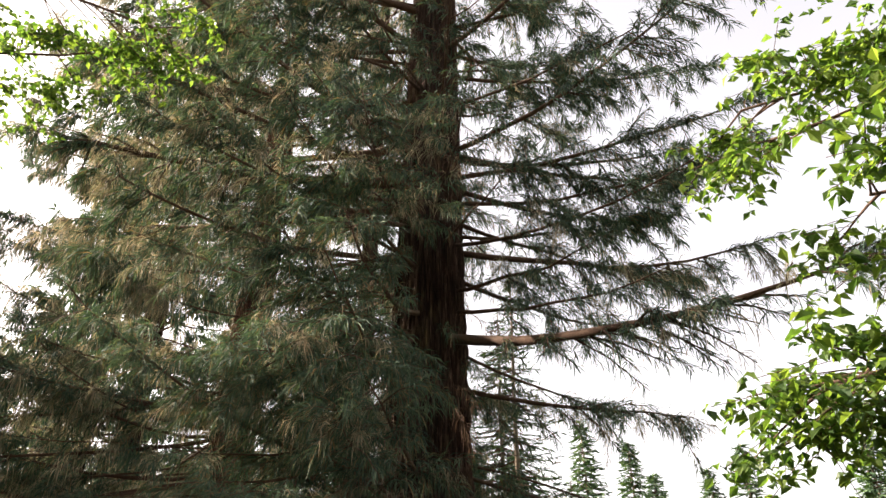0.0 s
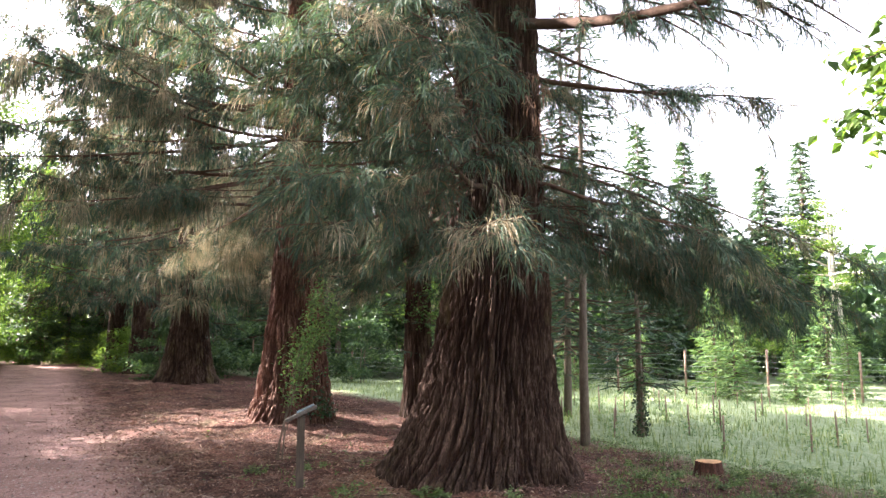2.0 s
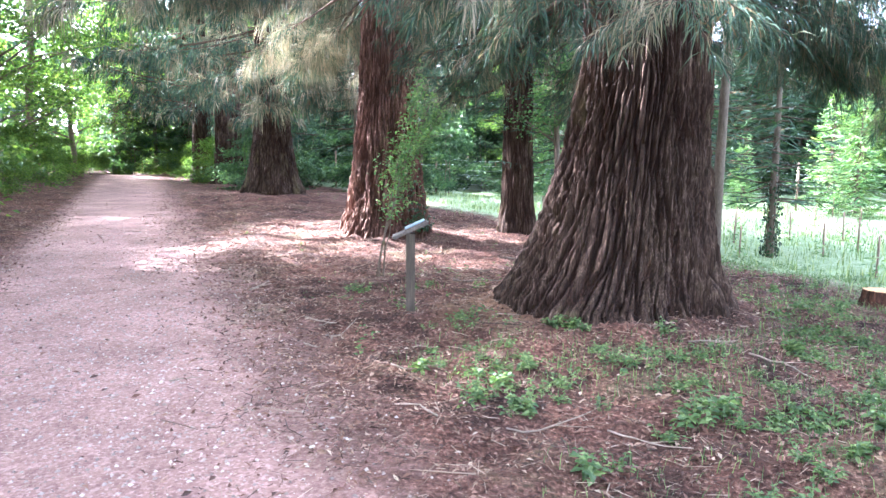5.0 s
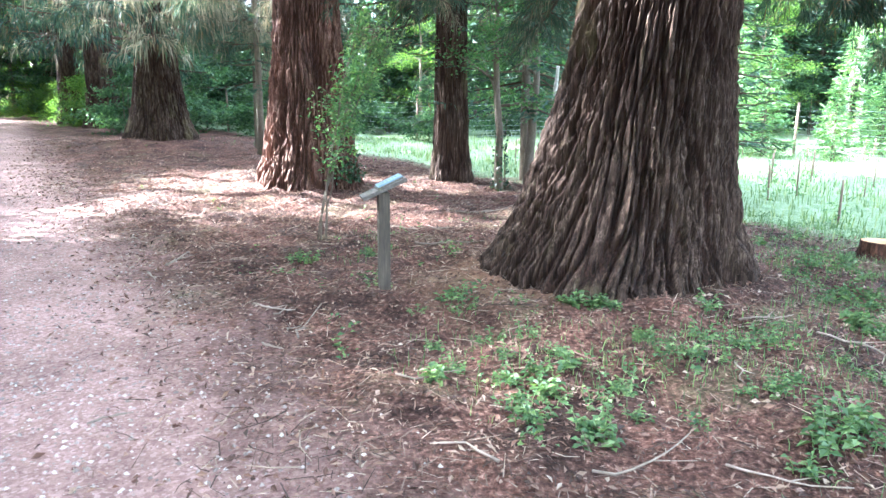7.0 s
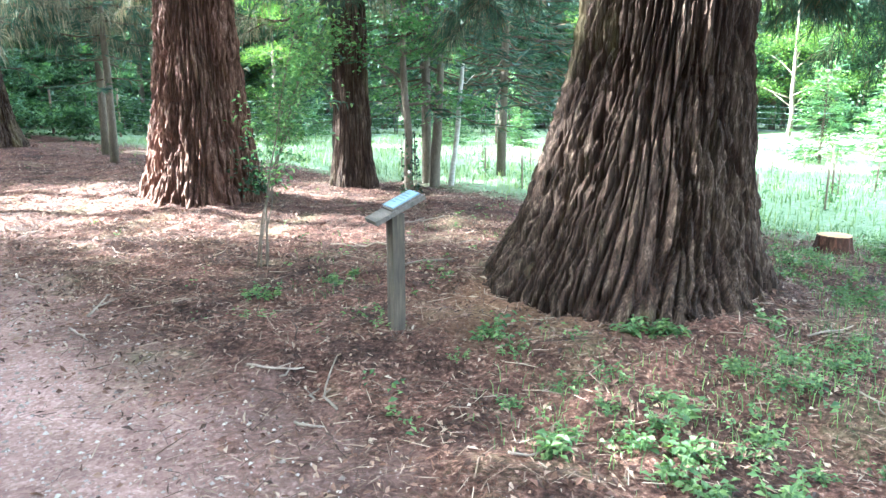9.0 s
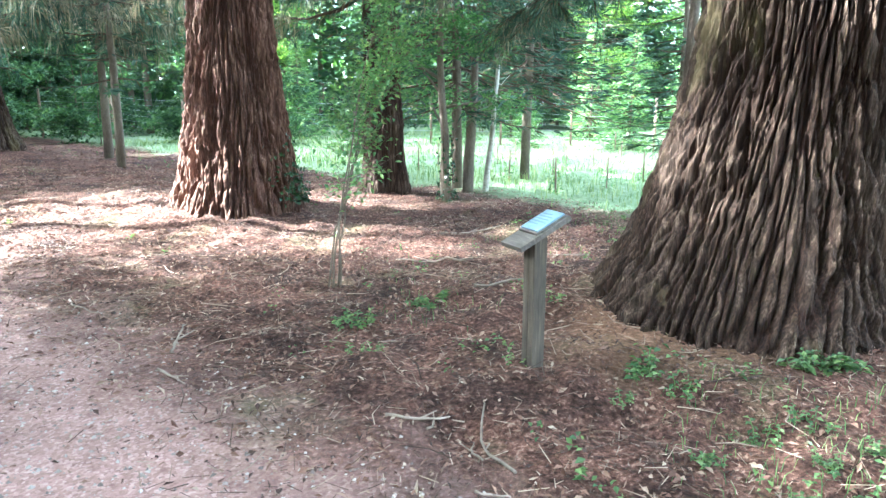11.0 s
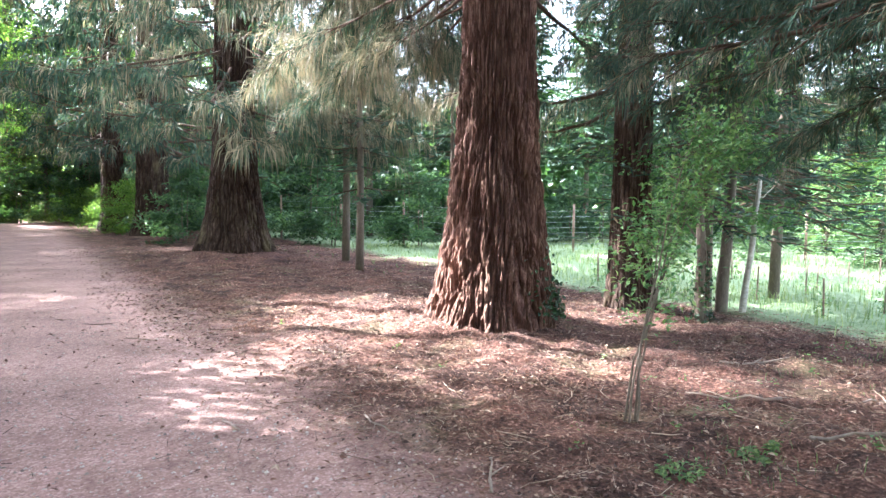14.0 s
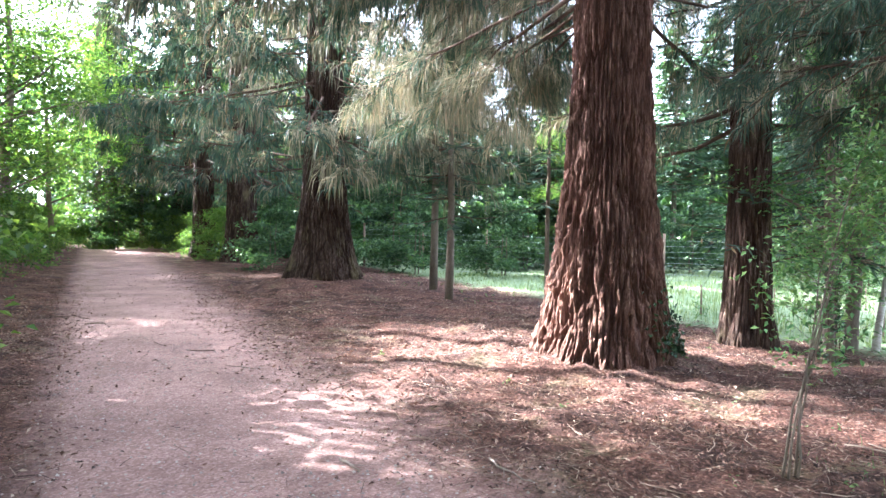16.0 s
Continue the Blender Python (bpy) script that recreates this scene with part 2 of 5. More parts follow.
plate_ink = plain("plate_ink", [(0.3, (0.10, 0.15, 0.17)), (0.7, (0.16, 0.22, 0.24))], 20.0, 0.4, 0.0004)
stone_pale = leaf_material("stone_pale", [(0.0, (0.14, 0.10, 0.09)), (0.6, (0.32, 0.25, 0.23)), (1.0, (0.46, 0.39, 0.36))], 0.0, 0.8)
stake_wood = plain("stake_wood", [(0.3, (0.12, 0.075, 0.05)), (0.6, (0.26, 0.18, 0.13)), (0.8, (0.36, 0.29, 0.23))], 6.0, 0.85)
wire_metal = plain("wire_metal", [(0.3, (0.3, 0.32, 0.32)), (0.7, (0.5, 0.52, 0.52))], 8.0, 0.5, 0.0003, (1, 1, 1), 0.6)

# ---- tools for shapes ----
TABLE = np.random.RandomState(7).rand(256, 256)
PATH_D, PATH_N = np.array((-0.555, 0.832)), np.array((0.832, 0.555))


def value_noise(u, v, shift=0, period=256):
    """Smooth value noise from 0 to 1; repeats along u after period."""
    u, v = np.asarray(u, float), np.asarray(v, float) + shift * 17.3
    iu, iv = np.floor(u).astype(int), np.floor(v).astype(int)
    fu, fv = u - iu, v - iv
    fu, fv = fu * fu * (3 - 2 * fu), fv * fv * (3 - 2 * fv)
    a, b = iu % period % 256, (iu + 1) % period % 256
    c, d = iv % 256, (iv + 1) % 256
    return (TABLE[a, c] * (1 - fu) + TABLE[b, c] * fu) * (1 - fv) + (TABLE[a, d] * (1 - fu) + TABLE[b, d] * fu) * fv


def cells(u, v, period, shift=0):
    """How far a place lies from the nearest border of jittered cells, which repeat along u after period."""
    u, v = np.asarray(u, float), np.asarray(v, float)
    iu, iv = np.floor(u).astype(int), np.floor(v).astype(int)
    first, second = np.full(u.shape, 9.0), np.full(u.shape, 9.0)
    for du in (-1, 0, 1):
        for dv in (-1, 0, 1):
            a, b = (iu + du) % period, iv + dv + shift * 31
            px = iu + du + 0.12 + 0.76 * TABLE[a % 256, b % 256]
            py = iv + dv + TABLE[(a + 97) % 256, (b + 53) % 256]
            d = np.hypot(u - px, 0.75 * (v - py))
            second = np.minimum(second, np.maximum(first, d))
            first = np.minimum(first, d)
    return second - first


def along(s, n):
    """A place from the distance along the track and across it (to its right)."""
    return np.multiply.outer(s, PATH_D) + np.multiply.outer(n, PATH_N)


MOUNDS = ((-0.40, 8.4, 0.20, 1.5), (-4.1, 13.6, 0.18, 1.2), (-10.4, 22.7, 0.25, 1.6), (-5.9, 13.2, 0.10, 0.7), (-16, 31, 0.1, 1.2))


def ground_z(x, y):
    x, y = np.asarray(x, float), np.asarray(y, float)
    n = x * PATH_N[0] + y * PATH_N[1]
    z = np.interp(n, (-60, -8, -2.4, -1.8, 1.0, 3, 7.5, 10, 15, 30, 80), (1.5, 0.15, -0.14, -0.22, -0.22, -0.21, -0.31, -0.46, -0.62, -0.8, -0.4))
    rough = np.clip((np.abs(n + 0.4) - 1.3) / 0.8, 0.12, 1.0)
    z = z + rough * (0.10 * (value_noise(x * 0.9, y * 0.9, 3) - 0.5) + 0.085 * (value_noise(x * 3.1, y * 3.1, 5) - 0.5) + 0.055 * (value_noise(x * 7, y * 7, 6) - 0.5))
    for mx, my, h, r in MOUNDS:
        z = z + h * np.exp(-(((x - mx) ** 2 + (y - my) ** 2) / r ** 2) ** 1.5)
    return z


def gz(x, y):
    return float(ground_z(x, y))


def mesh_from(name, verts, faces, mat, smooth=False):
    """A mesh from arrays; faces is an array with one row of corners for each face, or a list of such arrays."""
    faces = faces if isinstance(faces, list) else [faces]
    me = bpy.data.meshes.new(name)
    verts = np.asarray(verts, np.float32).reshape(-1, 3)
    me.vertices.add(len(verts))
    me.vertices.foreach_set("co", verts.ravel())
    corners = np.concatenate([f.ravel() for f in faces]).astype(np.int32)
    sizes = np.concatenate([np.full(len(f), f.shape[1]) for f in faces]).astype(np.int32)
    me.loops.add(len(corners))
    me.loops.foreach_set("vertex_index", corners)
    me.polygons.add(len(sizes))
    me.polygons.foreach_set("loop_start", (np.cumsum(sizes) - sizes).astype(np.int32))
    me.polygons.foreach_set("loop_total", sizes)
    me.polygons.foreach_set("use_smooth", np.full(len(sizes), smooth))
    me.update(calc_edges=True)
    me.materials.append(mat)
    return me


LOOSE = {"crown", "dry_foliage", "limbwork", "branchwork", "foliage", "stem_cluster", "seedling", "wire_mesh", "hanging_foliage"}


def piece(name, me, parent=None, label=""):
    ob = new(name, me)
    ob.parent = parent
    return tagged(ob, label, kind="stuff" if parent and name in LOOSE else "")


def part(name, bm, mat, parent=None, label=""):
    me = bpy.data.meshes.new(name)
    bm.to_mesh(me)
    bm.free()
    me.materials.append(mat)
    return piece(name, me, parent, label)


def thing(name, label, category, group="", at=(0, 0, 0), kind=""):
    ob = new(name)
    ob.empty_display_size = 0.2
    ob.location = at
    return tagged(ob, label, category, group, kind)


def unit(v):
    return v / np.maximum(np.linalg.norm(v, axis=-1, keepdims=True), 1e-9)


def tubes(points, radii, sides=6):
    """Round rods along lines: points (N, K, 3), radii (N, K)."""
    points, radii = np.asarray(points, float), np.asarray(radii, float)
    n, k = radii.shape
    way = unit(np.gradient(points, axis=1))
    helper = np.where(np.abs(way[..., 2:3]) > 0.8, np.array((1.0, 0, 0)), np.array((0, 0, 1.0)))
    a = unit(np.cross(way, helper))
    b = np.cross(way, a)
    ang = np.arange(sides) * 2 * np.pi / sides
    ring = points[:, :, None] + radii[..., None, None] * (np.cos(ang)[:, None] * a[:, :, None] + np.sin(ang)[:, None] * b[:, :, None])
    idx = np.arange(n * k * sides).reshape(n, k, sides)
    nxt = np.roll(idx, -1, axis=2)
    quads = np.stack([idx[:, :-1], nxt[:, :-1], nxt[:, 1:], idx[:, 1:]], -1).reshape(-1, 4)
    caps = [idx[:, -1].reshape(n, sides), idx[:, 0, ::-1].reshape(n, sides)]
    return ring.reshape(-1, 3), [quads, *caps]


def ribbons(points, widths, across):
    """Narrow blades along lines: points (N, K, 3), widths (K,), across (N, 3)."""
    n, k = points.shape[:2]
    w = np.asarray(widths)[None, :, None] * across[:, None] * 0.5
    v = np.stack([points - w, points + w], 2)
    idx = np.arange(n * k * 2).reshape(n, k, 2)
    quads = np.stack([idx[:, :-1, 0], idx[:, :-1, 1], idx[:, 1:, 1], idx[:, 1:, 0]], -1).reshape(-1, 4)
    return v.reshape(-1, 3), quads


def leaves(centres, ways, ups, length, width, fold=0.25, fine=False):
    """Leaf blades folded along the midrib, of two faces each, or four where they are seen from near."""
    n = len(centres)
    ways = unit(ways)
    side = unit(np.cross(ups, ways))
    up = np.cross(ways, side)
    length, width = np.broadcast_to(length, (n,))[:, None], np.broadcast_to(width, (n,))[:, None]
    base, tip = centres, centres + ways * length - up * length * 0.12
    mid = centres + ways * length * 0.5
    if not fine:
        v = np.stack([base, mid - side * width * 0.5 + up * width * fold, tip, mid + side * width * 0.5 + up * width * fold], 1)
        i = np.arange(n)[:, None] * 4
        return v.reshape(-1, 3), np.concatenate([i + np.array(t) for t in ((0, 2, 1), (0, 3, 2))])
    v = np.stack([base, mid - side * width * 0.5 + up * width * fold, mid, mid + side * width * 0.5 + up * width * fold, tip], 1)
    i = np.arange(n)[:, None] * 5
    tris = np.concatenate([i + np.array(t) for t in ((0, 2, 1), (0, 3, 2), (1, 2, 4), (2, 3, 4))])
    return v.reshape(-1, 3), tris


def join(*pairs):
    """Several vertex and face sets as one."""
    verts, faces, shift = [], [], 0
    for v, f in pairs:
        for g in (f if isinstance(f, list) else [f]):
            faces.append(g + shift)
        verts.append(v)
        shift += len(v)
    return np.concatenate(verts), faces


def rnd_dirs(rs, n):
    return unit(rs.normal(size=(n, 3)))

# ---- trees ----


def trunk_mesh(name, profile, axis, ridges, depth, rows, mat, seed, lobes=0.12, steps=6):
    """A trunk with fluted, fibrous bark. profile: heights and radii; axis: heights, x and y of the middle."""
    turns = ridges * steps
    z = np.asarray(rows)
    th = np.arange(turns) / turns
    zz, tt = np.meshgrid(z, th, indexing="ij")
    r = np.interp(zz, *profile[:2])
    flare = np.exp(-np.maximum(zz + 0.1, 0) / 0.55)
    lobe = value_noise(tt * 9, zz * 0.25, seed, 9) - 0.5 + 0.6 * (value_noise(tt * 19, zz * 0.5, seed + 1, 19) - 0.5)
    r = r * (1 + lobes * 2 * lobe * (0.25 + flare))
    warp = 1.7 * (value_noise(tt * (ridges // 4), zz * 0.9, seed + 2, ridges // 4) - 0.5) + 0.55 * (value_noise(tt * ridges, zz * 3.2, seed + 3, ridges) - 0.5)
    wide = cells(tt * ridges + warp, zz * 1.2, ridges, seed + 4)
    fine = cells(tt * ridges * 2 + warp * 2.6, zz * 4.2, ridges * 2, seed + 5)
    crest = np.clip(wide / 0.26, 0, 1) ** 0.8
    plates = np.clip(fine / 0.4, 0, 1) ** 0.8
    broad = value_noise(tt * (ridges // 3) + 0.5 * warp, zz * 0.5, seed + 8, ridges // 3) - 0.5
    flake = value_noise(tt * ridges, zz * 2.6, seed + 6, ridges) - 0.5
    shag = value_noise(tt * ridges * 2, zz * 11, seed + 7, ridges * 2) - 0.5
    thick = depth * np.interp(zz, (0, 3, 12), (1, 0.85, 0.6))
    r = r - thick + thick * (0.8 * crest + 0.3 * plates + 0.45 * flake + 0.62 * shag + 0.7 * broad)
    cx, cy = np.interp(zz, axis[0], axis[1]), np.interp(zz, axis[0], axis[2])
    ang = tt * 2 * np.pi
    v = np.stack([cx + r * np.cos(ang), cy + r * np.sin(ang), zz], -1)
    idx = np.arange(v.shape[0] * turns).reshape(-1, turns)
    nx = np.roll(idx, -1, 1)
    q = np.stack([idx[:-1], nx[:-1], nx[1:], idx[1:]], -1).reshape(-1, 4)
    me = mesh_from(name, v, [q, idx[-1][None, :]], mat, False)
    # high on weathered ridges, low in furrows, which take the painted shade
    wear_and_shade = me.attributes.new("wear_and_shade", "FLOAT", "POINT")
    wear_and_shade.data.foreach_set("value", np.clip(0.6 * crest + 0.32 * plates + 0.5 * flake, 0, 1).astype(np.float32).ravel())
    return me


def limb_line(start, az, length, slope, curl, rs, k=9):
    """A limb that leaves the trunk at slope and turns up by curl towards its tip."""
    s = np.linspace(0, 1, k)
    a = az + 0.5 * (np.cumsum(rs.normal(size=k)) * 0.12) * s
    step = np.stack([np.cos(a), np.sin(a)], -1) * (length / (k - 1))
    xy = np.concatenate([[[0, 0]], np.cumsum(step[:-1], 0)])
    z = length * (slope * s + curl * s ** 2) + np.cumsum(rs.normal(size=k)) * 0.025
    return np.asarray(start) + np.column_stack([xy, z - z[0]])


def side_shoots(line, radius, rs, count, reach, droop, first=0.2, k=3):
    """Side branches of one limb: lines and radii."""
    s = first + (1 - first) * rs.rand(count) ** 0.8
    pos = s * (len(line) - 1)
    i = np.minimum(pos.astype(int), len(line) - 2)
    f = (pos - i)[:, None]
    p = line[i] * (1 - f) + line[i + 1] * f
    way = unit(line[i + 1] - line[i])
    flat = unit(np.cross(way, (0, 0, 1.0)))
    sign = rs.choice((-1, 1), count)[:, None]
    d = unit(way * rs.uniform(0.3, 1.0, (count, 1)) + flat * sign * rs.uniform(0.4, 1.1, (count, 1)) + (0, 0, 1) * rs.normal(-0.05, 0.25, (count, 1)))
    ln = reach * rs.uniform(0.45, 1.1, count) * (1.1 - 0.55 * s)
    t = np.linspace(0, 1, k)
    pts = p[:, None] + d[:, None] * (t[None, :, None] * ln[:, None, None])
    pts[..., 2] += (-droop * t ** 2)[None] * ln[:, None] + 0.12 * ln[:, None] * (t ** 4)[None]
    return pts, (np.linspace(1, 0.3, k)[None] * radius * rs.uniform(0.7, 1.2, (count, 1)))


def cords(shoots, rs, each, length, width, hang):
    """Cord-like drooping twigs along the side branches."""
    n, k = shoots.shape[:2]
    t = rs.rand(n, each) ** 0.75 * (k - 1.001)
    i = t.astype(int)
    f = (t - i)[..., None]
    row = np.arange(n)[:, None]
    p = (shoots[row, i] * (1 - f) + shoots[row, i + 1] * f).reshape(-1, 3)
    way = unit(shoots[row, i + 1] - shoots[row, i]).reshape(-1, 3)
    m = len(p)
    d = unit(way * rs.uniform(0.3, 1.0, (m, 1)) + rnd_dirs(rs, m) * 0.75 - (0, 0, 0.25))
    ln = length * rs.uniform(0.45, 1.3, (m, 1))
    down = np.array((0, 0, -1.0))
    p1 = p + d * ln * 0.45
    p2 = p1 + unit(d + down * hang * rs.uniform(0.5, 1.4, (m, 1))) * ln * 0.55
    w = unit(np.cross(d, rnd_dirs(rs, m))) * width * 0.62
    v = np.stack([p, p1 - w, p2, p1 + w], 1).reshape(-1, 3)
    i = np.arange(m)[:, None] * 4
    return v, i + np.array((0, 1, 2, 3))


def crown_limbs(rs, count, z_low, z_high, reach, axis_at, radius_at, bias=0.0, power=1.5, gap=(), free=(0,), steep=0.55):
    """Where limbs leave the trunk: start, azimuth, length, slope, curl."""
    out = []
    for j in range(count):
        h = z_low + (z_high - z_low) * ((j + rs.rand()) / count) ** power
        az = j * 2.399 + rs.normal() * 0.3
        if any(h < g[2] and abs((math.degrees(az) - g[0] + 180) % 360 - 180) < g[1] for g in gap):
            az = radians(free[j % len(free)] + 12 * rs.normal())
        top = 1 - ((h - z_low) / (z_high - z_low)) ** 1.2 * 0.8
        ln = reach * top * rs.uniform(0.65, 1.1) * (1 - (bias if h < 6.5 else 0.0) * math.cos(az))
        if h < 6 and 222 < math.degrees(az) % 360 < 285:
            ln = min(ln, 2.7)
        cx, cy = axis_at(h)
        r = radius_at(h) * 0.7
        out.append(((cx + r * math.cos(az), cy + r * math.sin(az), h), az, ln, rs.uniform(-steep, 0.0), rs.uniform(0.05, 0.45)))
    return out


def dress(tree, limbs, rs, per_metre, each, cord, width, hang, thick, mats, singly=True, reach=0.95, dead=0.0):
    """Hang limbs, side branches and foliage on a tree."""
    wood, green, dry = [], [], []
    for start, az, ln, slope, curl, *dry_share in limbs:
        wide = width * min(2.3, 1 + max(0.0, start[2] - 4) * 0.13)
        line = limb_line(start, az, ln, slope, curl, rs)
        arching = curl < -0.15
        r0 = thick * (0.35 + 0.2 * ln) * rs.uniform(0.6, 1.3) * (1.5 if ln > 4.55 and thick > 0.03 else 0.5 if arching else 1.0)
        shoots, radii = side_shoots(line, r0 * 0.26, rs, max(5, int(ln * per_metre)), reach, 0.5, 0.04 if arching else 0.2)
        w = join(tubes(line[None], np.linspace(r0, r0 * 0.16, len(line))[None], 6), tubes(shoots, radii, 3))
        if singly:
            piece("limb", mesh_from("limb", *w, mats[0], True), tree)
        else:
            wood.append(w)
        pick = rs.rand(len(shoots)) < (dry_share[0] if dry_share else dead)
        if (~pick).any():
            green.append(cords(shoots[~pick], rs, each, cord, wide, hang))
        if pick.any():
            dry.append(cords(shoots[pick], rs, each, cord * (1.2 if thick > 0.03 else 1.7), wide * 0.75, hang * 2.0))
    if wood:
        piece("limbwork", mesh_from("limbwork", *join(*wood), mats[0], True), tree)
    piece("crown", mesh_from("crown", *join(*green), mats[1]), tree, "dark drooping cord-like foliage")
    if dry:
        piece("dry_foliage", mesh_from("dry_foliage", *join(*dry), mats[2]), tree, "sunlit straw-brown drooping twigs")


def sequoia(label, base, profile, axis, ridges, depth, rows, seed, limbs, style, low=(), hugging=0, low_z=2.4, bark=None):
    tree = thing("sequoia_tree", label, "tree", "giant trees along the track")
    rs = np.random.RandomState(seed)
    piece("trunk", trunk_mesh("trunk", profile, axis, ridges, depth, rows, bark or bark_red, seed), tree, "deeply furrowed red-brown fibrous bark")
    ax = lambda h: (np.interp(h, axis[0], axis[1]), np.interp(h, axis[0], axis[2]))
    rad = lambda h: np.interp(h, *profile[:2])
    made = crown_limbs(rs, axis_at=ax, radius_at=rad, **limbs)
    for az, h, ln, slope, curl, *share in low:
        a = radians(az)
        cx, cy = ax(h)
        made.append(((cx + rad(h) * 0.7 * math.cos(a), cy + rad(h) * 0.7 * math.sin(a), h), a, ln, slope, curl, *share))
    if hugging:
        h = low_z + (11 - low_z) * rs.rand(hugging) ** 1.3
        a = rs.rand(hugging) * 6.28
        cx, cy = ax(h)
        p = np.column_stack([cx + rad(h) * 0.95 * np.cos(a), cy + rad(h) * 0.95 * np.sin(a), h])
        out = np.column_stack([np.cos(a), np.sin(a), rs.normal(0.1, 0.2, hugging)])
        t = np.linspace(0, 1, 4)
        ln = rs.uniform(0.25, 0.8, hugging)
        sh = p[:, None] + out[:, None] * (t[None, :, None] * ln[:, None, None])
        sh[..., 2] -= (t ** 2)[None] * ln[:, None] * 0.9
        w = join(tubes(sh, np.full(sh.shape[:2], 0.008) * (1, 0.8, 0.6, 0.4), 3))
        piece("limbwork", mesh_from("limbwork", *w, bark_limb), tree)
        keep = rs.rand(hugging) < 0.72
        piece("hanging_foliage", mesh_from("hanging_foliage", *cords(sh[keep], rs, 70, style["cord"] * 1.1, style["width"] * 0.85, 2.0), conifer_green), tree)
        piece("hanging_foliage", mesh_from("hanging_foliage", *cords(sh[~keep], rs, 60, style["cord"] * 1.3, style["width"] * 0.8, 2.2), conifer_dead), tree, "reddish-brown dead hanging twigs")
    dress(tree, made, rs, mats=(bark_limb, conifer_green, conifer_dry), **style)
    return tree

# ---- ground and track ----
def spread(lo, hi, step, far):
    core = np.arange(lo, hi + step, step)
    out = np.geomspace(step, far, 34)
    return np.concatenate([(lo - out)[::-1], core, hi + out])


gx, gy = spread(-12.0, 5.0, 0.12, 900.0), spread(2.0, 20.0, 0.12, 900.0)
xx, yy = np.meshgrid(gx, gy, indexing="ij")
idx = np.arange(xx.size).reshape(xx.shape)
quads = np.stack([idx[:-1, :-1], idx[1:, :-1], idx[1:, 1:], idx[:-1, 1:]], -1).reshape(-1, 4)
ground = new("ground", mesh_from("ground", np.stack([xx, yy, ground_z(xx, yy)], -1), quads, ground_soil, True))
tagged(ground, "brown woodland floor with needle litter and grassy meadow", "ground", kind="structure")

ss = np.concatenate([np.arange(-14, 26, 0.12), np.arange(26, 56, 0.6)])
tt = np.linspace(0, 1, 25)
left = -1.72 + 0.35 * (value_noise(ss * 0.9, ss * 0, 21) - 0.5) + 0.22 * (value_noise(ss * 3.1, ss * 0, 22) - 0.5)
right = 0.92 + 0.5 * (value_noise(ss * 0.7, ss * 0, 23) - 0.5) + 0.3 * (value_noise(ss * 2.6, ss * 0, 24) - 0.5)
right = right + np.interp(ss, (-14, 0, 5, 8), (0.2, 0.25, 0.15, 0))
bend = -0.02 * np.maximum(ss - 34, 0) ** 2
nn = (left + bend)[:, None] * (1 - tt) + (right + bend)[:, None] * tt
sg = np.broadcast_to(ss[:, None], nn.shape)
px = sg * PATH_D[0] + nn * PATH_N[0]
py = sg * PATH_D[1] + nn * PATH_N[1]
lift = 0.012 * np.sin(np.pi * np.clip(tt, 0.0, 1)) ** 0.4 - 0.006
idx = np.arange(px.size).reshape(px.shape)
quads = np.stack([idx[:-1, :-1], idx[:-1, 1:], idx[1:, 1:], idx[1:, :-1]], -1).reshape(-1, 4)
track = new("road", mesh_from("road", np.stack([px, py, ground_z(px, py) + lift[None]], -1), quads, path_gravel, True))
tagged(track, "pinkish gravel forest track with leaf litter at its edges", "path", kind="structure")

# ---- the giant trees ----
rows_near = np.concatenate([np.arange(-0.35, 3.6, 0.019), np.geomspace(3.65, 32, 64)])
rows_mid = np.concatenate([np.arange(-0.4, 4.2, 0.034), np.geomspace(4.3, 32, 44)])
rows_far = np.concatenate([np.arange(-0.5, 4.5, 0.10), np.geomspace(4.7, 32, 18)])

